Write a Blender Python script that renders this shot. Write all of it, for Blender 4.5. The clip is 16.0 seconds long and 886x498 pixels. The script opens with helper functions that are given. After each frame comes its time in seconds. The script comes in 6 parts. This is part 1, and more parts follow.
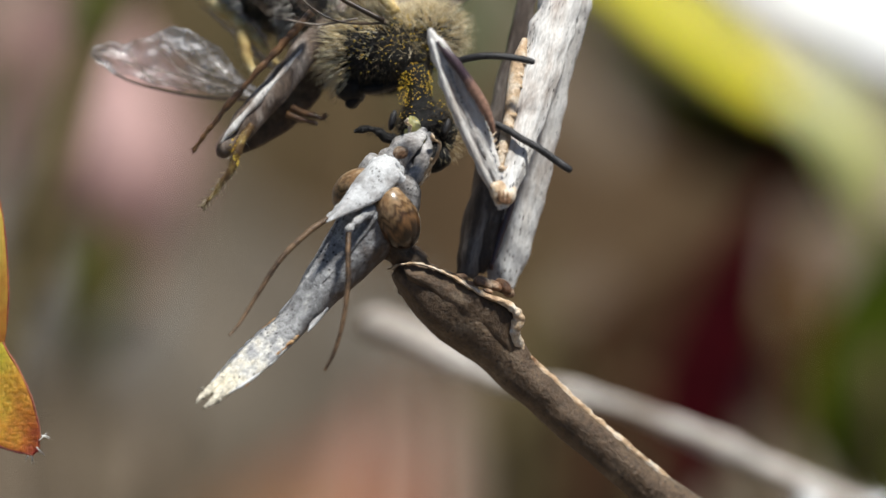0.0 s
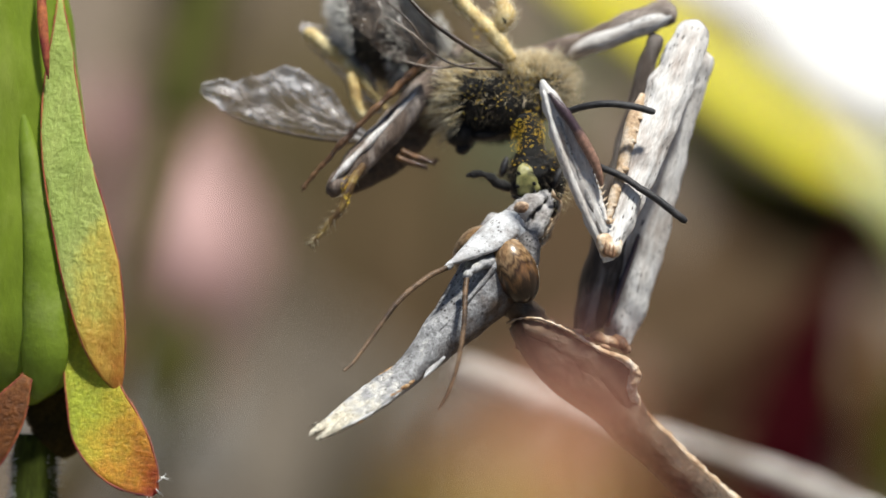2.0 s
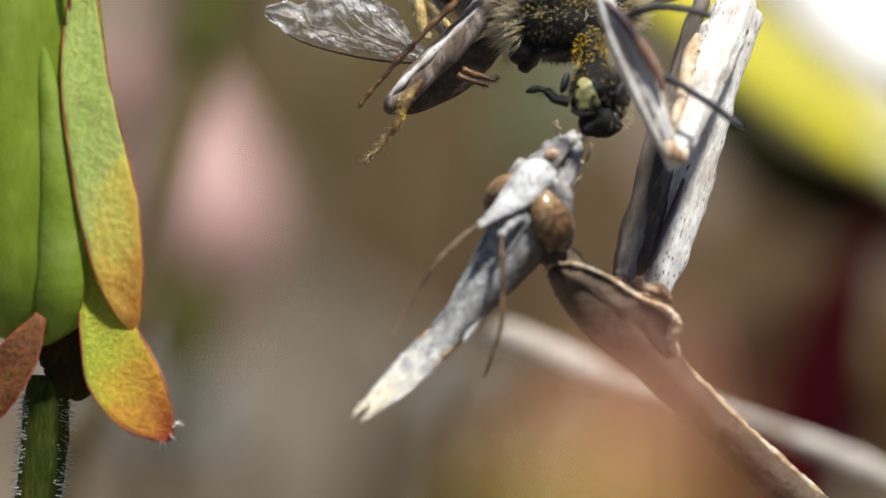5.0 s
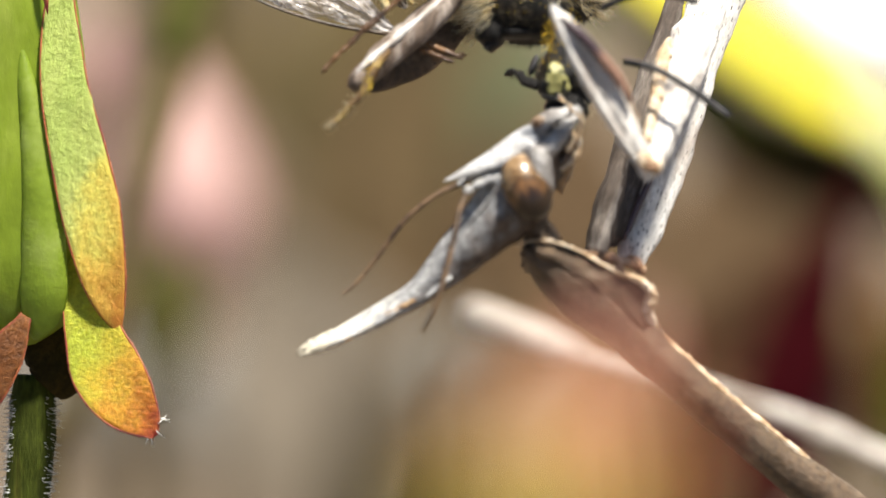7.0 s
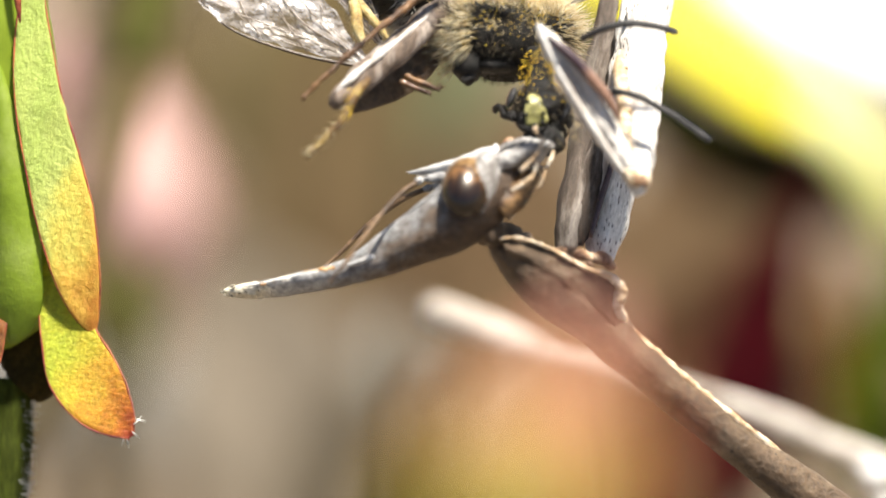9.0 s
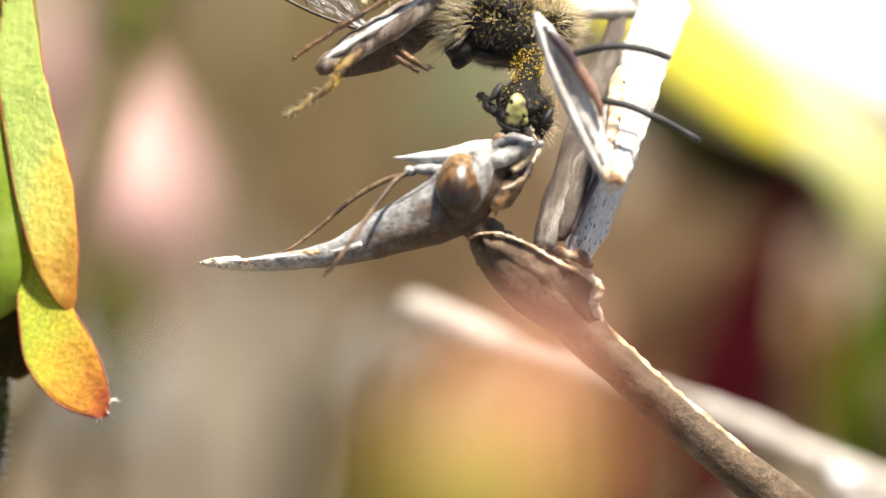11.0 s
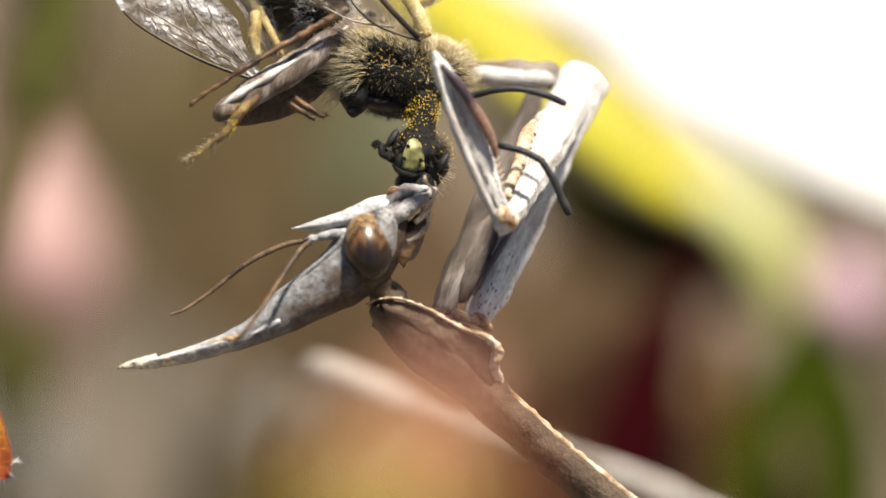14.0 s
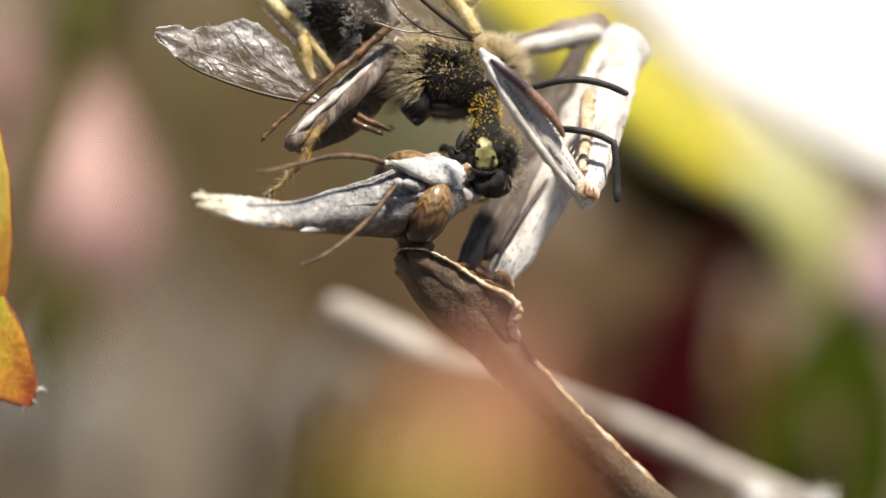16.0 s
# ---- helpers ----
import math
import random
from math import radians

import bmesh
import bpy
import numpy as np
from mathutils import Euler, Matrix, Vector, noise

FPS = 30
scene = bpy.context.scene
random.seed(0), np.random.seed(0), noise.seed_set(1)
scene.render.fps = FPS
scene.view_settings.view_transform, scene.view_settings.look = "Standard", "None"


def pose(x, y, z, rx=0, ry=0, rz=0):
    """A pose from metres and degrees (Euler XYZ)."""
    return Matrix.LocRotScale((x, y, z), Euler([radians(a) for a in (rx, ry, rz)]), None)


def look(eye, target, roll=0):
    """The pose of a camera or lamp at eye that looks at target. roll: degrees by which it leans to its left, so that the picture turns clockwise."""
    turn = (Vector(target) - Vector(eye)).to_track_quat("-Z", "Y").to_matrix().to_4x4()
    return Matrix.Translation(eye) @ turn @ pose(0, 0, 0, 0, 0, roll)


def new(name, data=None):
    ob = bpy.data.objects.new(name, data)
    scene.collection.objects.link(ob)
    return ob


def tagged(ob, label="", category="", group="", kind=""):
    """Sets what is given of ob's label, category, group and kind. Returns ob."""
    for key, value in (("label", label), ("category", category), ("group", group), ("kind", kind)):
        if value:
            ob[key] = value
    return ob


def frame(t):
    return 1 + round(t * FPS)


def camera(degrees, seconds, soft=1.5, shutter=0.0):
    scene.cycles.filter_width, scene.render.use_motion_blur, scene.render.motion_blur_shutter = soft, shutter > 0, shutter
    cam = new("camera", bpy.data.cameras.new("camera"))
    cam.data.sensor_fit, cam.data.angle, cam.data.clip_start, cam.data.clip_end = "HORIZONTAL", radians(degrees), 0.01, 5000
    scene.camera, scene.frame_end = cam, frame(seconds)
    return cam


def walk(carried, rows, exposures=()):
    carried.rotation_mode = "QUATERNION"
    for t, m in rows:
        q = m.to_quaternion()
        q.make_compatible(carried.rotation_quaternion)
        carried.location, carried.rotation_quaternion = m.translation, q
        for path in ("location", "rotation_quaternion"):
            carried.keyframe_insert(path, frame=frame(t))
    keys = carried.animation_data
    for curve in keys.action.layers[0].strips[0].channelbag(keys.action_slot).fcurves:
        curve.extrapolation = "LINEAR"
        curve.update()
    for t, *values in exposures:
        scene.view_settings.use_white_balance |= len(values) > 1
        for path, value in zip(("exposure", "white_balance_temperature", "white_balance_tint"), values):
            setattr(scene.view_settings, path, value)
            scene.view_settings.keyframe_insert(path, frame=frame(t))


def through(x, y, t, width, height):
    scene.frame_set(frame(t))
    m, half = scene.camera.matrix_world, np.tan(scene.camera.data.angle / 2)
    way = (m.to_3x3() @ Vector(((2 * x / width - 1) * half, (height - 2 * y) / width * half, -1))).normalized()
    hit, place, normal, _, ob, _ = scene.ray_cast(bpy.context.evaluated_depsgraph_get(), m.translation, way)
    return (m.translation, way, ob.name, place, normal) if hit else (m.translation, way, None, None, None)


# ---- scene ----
# A macro shot: all lengths below are in millimetres, MM turns them into metres.
MM = 0.001
STAGE = pose(0, 0, 0.30, -25, 0, 0)      # the insect's own frame: x right, y away from the lens, z up
REACH = 120.0                            # from the lens to the insect

cam = camera(12.84, 16.0)
cam.data.dof.use_dof = True
cam.data.dof.focus_distance = 0.1206
cam.data.dof.aperture_fstop = 32.0


def eye(x, y, z, yaw, pitch, roll):
    """The lens: its offset from the resting place in mm, and its turn in degrees."""
    turn = pose(0, 0, 0, 0, 0, yaw) @ pose(0, 0, 0, pitch, 0, 0) @ pose(0, 0, 0, 0, roll, 0)
    return STAGE @ pose(x * MM, (y - REACH) * MM, z * MM) @ turn @ pose(0, 0, 0, 90, 0, 0)


walk(cam, [
    (0, eye(2.11, 1.97, 2.92, -0.13, -1.57, -0.35)),
    (0.5, eye(2.06, 1.28, 3.00, -0.02, -1.59, -0.09)),
    (1, eye(1.21, 0.62, 2.80, -0.07, -1.60, 0.40)),
    (1.5, eye(-0.09, 0.52, 2.25, 0.08, -0.80, 0.83)),
    (2, eye(-0.10, 0.04, 0.41, 0.41, 0.19, 0.80)),
    (2.5, eye(-0.15, 0.29, -0.24, 0.29, 0.27, 0.74)),
    (3, eye(-0.02, 1.65, 0.28, 0.21, 0.18, 0.75)),
    (3.5, eye(0.32, 3.15, -0.84, 0.34, 0.34, -0.30)),
    (4, eye(0.42, 3.29, -0.42, 0.46, 0.19, -0.46)),
    (4.5, eye(-0.71, 2.66, -0.82, 0.49, 0.09, -0.60)),
    (5, eye(-0.45, 3.21, -0.60, 0.65, -0.10, -0.58)),
    (7.5, eye(-0.60, 1.72, 0.41, 0.01, -0.54, 1.58)),
    (8, eye(-1.06, 1.98, 0.96, -0.21, -0.51, 2.37)),
    (8.5, eye(-1.43, 0.75, 0.50, -0.39, -0.53, 1.95)),
    (11, eye(-0.45, -1.12, -0.60, -0.46, -0.38, -0.10)),
    (11.5, eye(-0.36, -0.62, 0.76, -0.62, -0.28, 0.52)),
    (12, eye(-0.79, -2.17, -0.59, -1.52, 0.61, -0.06)),
    (12.5, eye(-0.36, -1.80, -1.20, -1.95, 1.06, -0.20)),
    (13, eye(-0.21, -1.51, -1.12, -1.95, 0.76, -0.24)),
    (13.5, eye(-0.24, -1.60, -0.88, -1.85, 0.64, -0.20)),
    (14, eye(-0.54, -1.71, -0.62, -1.91, 0.56, -0.39)),
    (14.5, eye(-0.33, -1.84, -1.08, -2.21, 0.58, -0.77)),
    (15, eye(-0.23, -1.91, -1.40, -1.85, 0.36, -1.19)),
    (15.5, eye(0.03, -1.86, -2.30, -1.58, 0.62, -1.85)),
    (16, eye(0.10, -1.92, -1.94, -1.20, 0.33, -2.40)),
], exposures=[
    (0, 0.50, 6200, 7), (2, 0.66, 6250, 7), (5.2, 0.74, 6350, 7), (7.4, 1.42, 6800, 8), (8.6, 1.56, 6850, 8), (11, 1.66, 6900, 8), (12, 1.38, 6900, 8), (13.5, 1.08, 6900, 9), (16, 0.86, 6950, 9),
])

# ---- light: a high sun, and the open sky ----
world = bpy.data.worlds.new("sky")
scene.world = world
world.use_nodes = True
wn = world.node_tree
sky = wn.nodes.new("ShaderNodeTexSky")
sky.sky_type, sky.sun_disc = "NISHITA", False
sky.sun_elevation, sky.sun_rotation = radians(75), radians(85)
wn.links.new(sky.outputs[0], wn.nodes["Background"].inputs[0])
wn.nodes["Background"].inputs[1].default_value = 0.045
sun = new("sun", bpy.data.lights.new("sun", "SUN"))
sun.data.energy, sun.data.angle, sun.data.color = 5.0, radians(6.0), (1.0, 0.94, 0.85)
sun.matrix_world = look((0.25, 0.02, 0.95), (0, 0, 0))


# ---- materials ----
def ramp(tree, fac, stops):
    r = tree.nodes.new("ShaderNodeValToRGB")
    e = r.color_ramp.elements
    while len(e) < len(stops):
        e.new(0.5)
    for el, (p, col) in zip(e, stops):
        el.position, el.color = p, (*col, 1)
    tree.links.new(fac, r.inputs[0])
    return r.outputs[0]


def noise_tex(tree, vec, scale, detail=4, rough=0.6, contrast=1.8):
    n = tree.nodes.new("ShaderNodeTexNoise")
    n.inputs["Scale"].default_value, n.inputs["Detail"].default_value, n.inputs["Roughness"].default_value = scale, detail, rough
    tree.links.new(vec, n.inputs["Vector"])
    k = tree.nodes.new("ShaderNodeMath")
    k.operation, k.use_clamp = "MULTIPLY_ADD", True
    tree.links.new(n.outputs["Fac"], k.inputs[0])
    k.inputs[1].default_value, k.inputs[2].default_value = contrast, 0.5 - 0.5 * contrast
    return k.outputs[0]


def mixed(tree, fac, a, b, mode="MIX"):
    m = tree.nodes.new("ShaderNodeMix")
    m.data_type, m.blend_type = "RGBA", mode
    for sock, v in ((m.inputs["Factor"], fac), (m.inputs["A"], a), (m.inputs["B"], b)):
        if hasattr(v, "links"):
            tree.links.new(v, sock)
        elif isinstance(v, tuple):
            sock.default_value = (*v, 1)
        else:
            sock.default_value = v
    return m.outputs["Result"]


def surface(name, stops, scale=1.5, fine=14.0, rough=0.6, bump=0.02, spots=None, streak=None, gloss=0.0, through=0.0,
            along=None, island=0.0, mottle=0.5, specular=0.4):
    """A procedural skin. scale, fine: patches and grain per mm. spots: (colour, per mm, size). streak: stretch of the grain along
    x, y, z. along: (axis or vector, from mm, to mm), the ramp runs along the thing. through: share of light that comes through."""
    m = bpy.data.materials.new(name)
    m.use_nodes = True
    t = m.node_tree
    b = t.nodes["Principled BSDF"]
    co = t.nodes.new("ShaderNodeTexCoord")
    mp = t.nodes.new("ShaderNodeMapping")
    st = streak or (1, 1, 1)
    mp.inputs["Scale"].default_value = [1000 * s for s in st]
    t.links.new(co.outputs["Object"], mp.inputs["Vector"])
    vec = mp.outputs[0]
    big = noise_tex(t, vec, scale, 5)
    small = noise_tex(t, vec, fine, 6, 0.7)
    if along:
        sx = t.nodes.new("ShaderNodeSeparateXYZ")
        t.links.new(co.outputs["Object"], sx.inputs[0])
        mr = t.nodes.new("ShaderNodeMapRange")
        mr.inputs["From Min"].default_value, mr.inputs["From Max"].default_value = along[1] * MM, along[2] * MM
        if isinstance(along[0], str):
            t.links.new(sx.outputs["XYZ".index(along[0])], mr.inputs["Value"])
        else:
            dot = t.nodes.new("ShaderNodeVectorMath")
            dot.operation = "DOT_PRODUCT"
            t.links.new(co.outputs["Object"], dot.inputs[0])
            dot.inputs[1].default_value = along[0]
            t.links.new(dot.outputs["Value"], mr.inputs["Value"])
        ad = t.nodes.new("ShaderNodeMath")
        ad.operation = "MULTIPLY_ADD"
        t.links.new(big, ad.inputs[0])
        ad.inputs[1].default_value = 0.45
        sb = t.nodes.new("ShaderNodeMath")
        sb.operation = "SUBTRACT"
        t.links.new(mr.outputs[0], sb.inputs[0])
        sb.inputs[1].default_value = 0.22
        t.links.new(sb.outputs[0], ad.inputs[2])
        fac = ad.outputs[0]
    else:
        fac = big
    col = ramp(t, fac, stops)
    grain = ramp(t, small, [(0.25, (1 - mottle,) * 3), (0.7, (1, 1, 1))])
    col = mixed(t, 1.0, col, grain, "MULTIPLY")
    if spots:
        v = t.nodes.new("ShaderNodeTexVoronoi")
        v.inputs["Scale"].default_value = spots[1]
        t.links.new(vec, v.inputs["Vector"])
        dots = ramp(t, v.outputs["Distance"], [(spots[2] * 0.6, (1, 1, 1)), (spots[2], (0, 0, 0))])
        gate = ramp(t, noise_tex(t, vec, 0.7, 2), [(0.42, (0, 0, 0)), (0.62, (1, 1, 1))])
        col = mixed(t, mixed(t, 1.0, dots, gate, "MULTIPLY"), col, spots[0])
    if island:
        g = t.nodes.new("ShaderNodeNewGeometry")
        col = mixed(t, island, col, ramp(t, g.outputs["Random Per Island"], stops), "MIX")
    t.links.new(col, b.inputs["Base Color"])
    b.inputs["Roughness"].default_value = rough
    b.inputs["Specular IOR Level"].default_value = specular
    b.inputs["Coat Weight"].default_value = gloss
    b.inputs["Coat Roughness"].default_value = 0.08
    if bump:
        bp = t.nodes.new("ShaderNodeBump")
        bp.inputs["Strength"].default_value, bp.inputs["Distance"].default_value = 0.7, bump * MM
        t.links.new(small, bp.inputs["Height"])
        t.links.new(bp.outputs[0], b.inputs["Normal"])
    if through:
        tr = t.nodes.new("ShaderNodeBsdfTranslucent")
        t.links.new(col, tr.inputs["Color"])
        mx = t.nodes.new("ShaderNodeMixShader")
        mx.inputs[0].default_value = through
        t.links.new(b.outputs[0], mx.inputs[1])
        t.links.new(tr.outputs[0], mx.inputs[2])
        t.links.new(mx.outputs[0], t.nodes["Material Output"].inputs["Surface"])
    return m


def wing_skin(name, pale, dark, cover, gloss=0.7):
    """Crumpled membrane: a glossy tinted film, partly clear; cover: least and most share of the film."""
    m = bpy.data.materials.new(name)
    m.use_nodes = True
    t = m.node_tree
    b = t.nodes["Principled BSDF"]
    co = t.nodes.new("ShaderNodeTexCoord")
    mp = t.nodes.new("ShaderNodeMapping")
    mp.inputs["Scale"].default_value = (1000, 1000, 1000)
    t.links.new(co.outputs["Object"], mp.inputs["Vector"])
    n = noise_tex(t, mp.outputs[0], 1.1, 4)
    t.links.new(ramp(t, n, [(0.2, dark), (0.8, pale)]), b.inputs["Base Color"])
    b.inputs["Roughness"].default_value = 0.26
    b.inputs["Specular IOR Level"].default_value = 0.7
    b.inputs["Coat Weight"].default_value = gloss
    b.inputs["Coat Roughness"].default_value = 0.05
    bp = t.nodes.new("ShaderNodeBump")
    bp.inputs["Strength"].default_value, bp.inputs["Distance"].default_value = 1.0, 0.11 * MM
    t.links.new(noise_tex(t, mp.outputs[0], 2.6, 2), bp.inputs["Height"])
    t.links.new(bp.outputs[0], b.inputs["Normal"])
    t.links.new(bp.outputs[0], b.inputs["Coat Normal"])
    tp = t.nodes.new("ShaderNodeBsdfTransparent")
    mx = t.nodes.new("ShaderNodeMixShader")
    t.links.new(ramp(t, n, [(0.2, (cover[0],) * 3), (0.8, (cover[1],) * 3)]), mx.inputs[0])
    t.links.new(tp.outputs[0], mx.inputs[1])
    t.links.new(b.outputs[0], mx.inputs[2])
    t.links.new(mx.outputs[0], t.nodes["Material Output"].inputs["Surface"])
    return m


def eye_skin():
    """Amber eye: streaks run from the pale top to the dark lower end; z is the eye's long axis."""
    return surface("mantis_eye", [(0.10, (0.012, 0.006, 0.004)), (0.28, (0.03, 0.015, 0.007)), (0.40, (0.17, 0.085, 0.033)), (0.48, (0.045, 0.022, 0.009)), (0.56, (0.29, 0.175, 0.08)), (0.63, (0.09, 0.045, 0.018)),
                                  (0.72, (0.38, 0.25, 0.13)), (0.82, (0.18, 0.10, 0.045)), (0.95, (0.48, 0.36, 0.23))], scale=1.4, fine=2.2, rough=0.3, bump=0.0, streak=(1.7, 1.7, 0.25), gloss=0.3, mottle=0.6,
                   along=("Z", -1.15, 1.5))


BARK = surface("grey_mantis_skin", [(0.1, (0.06, 0.048, 0.042)), (0.35, (0.20, 0.18, 0.17)), (0.55, (0.38, 0.365, 0.36)), (0.85, (0.58, 0.57, 0.57))], scale=1.1, fine=8,
               rough=0.6, bump=0.06, spots=((0.03, 0.026, 0.026), 7.5, 0.32), mottle=0.45)
# Besides speckles and white crown, the ramp paints a shaded underside and lit top.
HEADSHADED = surface("conehead_skin_shaded_below", [(0.0, (0.055, 0.032, 0.02)), (0.2, (0.085, 0.050, 0.029)), (0.33, (0.13, 0.098, 0.078)), (0.46, (0.20, 0.187, 0.188)), (0.6, (0.30, 0.30, 0.31)), (0.72, (0.43, 0.43, 0.44)),
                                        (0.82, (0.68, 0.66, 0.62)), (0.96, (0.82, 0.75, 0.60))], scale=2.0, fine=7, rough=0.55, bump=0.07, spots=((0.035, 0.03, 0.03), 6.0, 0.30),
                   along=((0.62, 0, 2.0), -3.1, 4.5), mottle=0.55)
CROWN = surface("white_shield_skin", [(0.1, (0.28, 0.26, 0.25)), (0.4, (0.55, 0.555, 0.57)), (0.8, (0.78, 0.785, 0.79))], scale=1.2, fine=8,
                rough=0.6, bump=0.05, spots=((0.06, 0.05, 0.045), 7.0, 0.3), mottle=0.25)
BLOTCH = surface("brown_edge_blotch", [(0.2, (0.14, 0.06, 0.02)), (0.5, (0.46, 0.26, 0.11)), (0.8, (0.66, 0.48, 0.28))], scale=3, fine=10, rough=0.6, bump=0.03)
LEGWHITE = surface("pale_leg_skin", [(0.05, (0.18, 0.13, 0.10)), (0.28, (0.50, 0.44, 0.40)), (0.48, (0.72, 0.69, 0.66)), (0.8, (0.85, 0.84, 0.83))], scale=1.0, fine=9,
                   rough=0.6, bump=0.06, spots=((0.05, 0.04, 0.035), 6.5, 0.28), streak=(1.6, 1.6, 0.4), mottle=0.35)
LEGDARK = surface("brown_leg_skin", [(0.1, (0.05, 0.033, 0.024)), (0.45, (0.18, 0.13, 0.10)), (0.8, (0.42, 0.36, 0.32))], scale=1.0, fine=8,
                  rough=0.6, bump=0.06, streak=(1.6, 1.6, 0.4), mottle=0.5)
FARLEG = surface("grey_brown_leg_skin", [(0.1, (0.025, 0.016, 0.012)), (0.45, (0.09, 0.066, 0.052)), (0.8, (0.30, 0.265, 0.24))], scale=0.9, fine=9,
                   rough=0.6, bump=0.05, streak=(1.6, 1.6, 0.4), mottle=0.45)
BROWN = surface("brown_mantis_skin", [(0.08, (0.05, 0.030, 0.018)), (0.35, (0.09, 0.056, 0.032)), (0.55, (0.13, 0.084, 0.050)), (0.72, (0.18, 0.128, 0.082)), (0.92, (0.30, 0.23, 0.165))],
                scale=0.7, fine=5, rough=0.45, bump=0.1, spots=((0.03, 0.018, 0.012), 5.0, 0.26), mottle=0.5)
RIM = surface("pale_rim_skin", [(0.1, (0.20, 0.10, 0.045)), (0.45, (0.56, 0.40, 0.25)), (0.8, (0.84, 0.77, 0.66))], scale=1.8, fine=9, rough=0.55,
              bump=0.05, mottle=0.35)
TAN = surface("tan_joint_skin", [(0.1, (0.10, 0.04, 0.02)), (0.45, (0.30, 0.16, 0.08)), (0.85, (0.60, 0.46, 0.32))], scale=2.2, fine=9, rough=0.4,
              bump=0.05, gloss=0.15, mottle=0.5)
LIP = surface("glossy_brown_lip", [(0.25, (0.018, 0.009, 0.004)), (0.55, (0.08, 0.04, 0.015)), (0.8, (0.30, 0.17, 0.07))], scale=1.8, fine=7, rough=0.3, bump=0.04, gloss=0.6)
CLAW = surface("purple_brown_claw", [(0.3, (0.06, 0.035, 0.045)), (0.6, (0.30, 0.17, 0.12))], scale=1.2, fine=9, rough=0.35, bump=0.02, gloss=0.3,
               along=("Z", 1.2, -1.2))
FEELER = surface("ringed_antenna_skin", [(0.3, (0.05, 0.028, 0.015)), (0.6, (0.19, 0.115, 0.062))], scale=2.0, fine=12, rough=0.5, bump=0.02)
EYE = eye_skin()
BLACK = surface("black_bee_skin", [(0.3, (0.004, 0.004, 0.0045)), (0.7, (0.012, 0.011, 0.011))], scale=2.0, fine=12, rough=0.4, bump=0.06, mottle=0.3, specular=0.25)
FEELERBLACK = surface("black_antenna_skin", [(0.3, (0.012, 0.012, 0.014)), (0.7, (0.045, 0.043, 0.045))], scale=3.0, fine=20, rough=0.5, bump=0.02)
CLYPEUS = surface("yellow_face_plate", [(0.2, (0.07, 0.066, 0.026)), (0.45, (0.22, 0.21, 0.075)), (0.7, (0.38, 0.36, 0.16))], scale=1.6, fine=6, rough=0.35, bump=0.02, mottle=0.3,
                  spots=((0.02, 0.02, 0.015), 1.9, 0.28))
FURPALE = surface("cream_fur", [(0.1, (0.42, 0.30, 0.13)), (0.4, (0.70, 0.58, 0.34)), (0.7, (0.84, 0.76, 0.56)), (0.95, (0.88, 0.84, 0.72))], scale=1.0, fine=3, rough=0.6, bump=0.0,
                  island=0.7, through=0.25, mottle=0.1)
FURDARK = surface("dark_fur", [(0.15, (0.012, 0.010, 0.008)), (0.6, (0.035, 0.028, 0.018)), (0.9, (0.16, 0.12, 0.07))], scale=1.0, fine=3, rough=0.6, bump=0.0,
                  island=0.7, mottle=0.1)
FURWHITE = surface("white_fur", [(0.2, (0.50, 0.48, 0.44)), (0.8, (0.82, 0.81, 0.78))], scale=1.0, fine=3, rough=0.6, bump=0.0, island=0.7, through=0.25,
                   mottle=0.1)
POLLEN = surface("yellow_pollen", [(0.3, (0.62, 0.36, 0.02)), (0.7, (0.85, 0.62, 0.06))], scale=4, fine=30, rough=0.6, bump=0.01, mottle=0.2)
GOLD = surface("pollen_dusted_leg", [(0.1, (0.36, 0.22, 0.07)), (0.4, (0.62, 0.46, 0.18)), (0.8, (0.84, 0.74, 0.44))], scale=1.6, fine=12, rough=0.5, bump=0.03,
               mottle=0.4)
TARSUS = surface("dusty_brown_tarsus", [(0.15, (0.05, 0.024, 0.010)), (0.5, (0.17, 0.095, 0.03)), (0.85, (0.52, 0.38, 0.12))], scale=1.8, fine=10, rough=0.5, bump=0.04, mottle=0.4)
AMBER = surface("amber_leg_skin", [(0.2, (0.03, 0.014, 0.008)), (0.55, (0.14, 0.07, 0.03)), (0.85, (0.30, 0.16, 0.07))], scale=1.2, fine=9, rough=0.35, bump=0.03, gloss=0.2)
VEINPALE = surface("pale_wing_vein", [(0.3, (0.14, 0.11, 0.09)), (0.7, (0.36, 0.31, 0.27))], scale=2, fine=9, rough=0.35, bump=0.0)
VEIN = surface("dark_wing_vein", [(0.3, (0.02, 0.014, 0.010)), (0.7, (0.08, 0.05, 0.03))], scale=2, fine=9, rough=0.4, bump=0.0)
WING = wing_skin("wing_membrane", (0.74, 0.73, 0.75), (0.46, 0.42, 0.42), (0.16, 0.46))
WINGSMOKE = wing_skin("smoky_wing_membrane", (0.26, 0.20, 0.15), (0.12, 0.08, 0.055), (0.05, 0.17), 0.1)
BUDGREEN = surface("green_bud_skin", [(0.15, (0.17, 0.25, 0.02)), (0.5, (0.27, 0.37, 0.03)), (0.85, (0.44, 0.52, 0.10))], scale=0.25, fine=3, rough=0.42,
                   bump=0.03, streak=(1.0, 1.0, 0.4), through=0.45, mottle=0.12)
PALEBUD = surface("pale_green_sepal_skin", [(0.15, (0.19, 0.28, 0.02)), (0.5, (0.28, 0.39, 0.04)), (0.85, (0.44, 0.54, 0.14))], scale=0.3, fine=3, rough=0.42, bump=0.03, through=0.45, mottle=0.12)
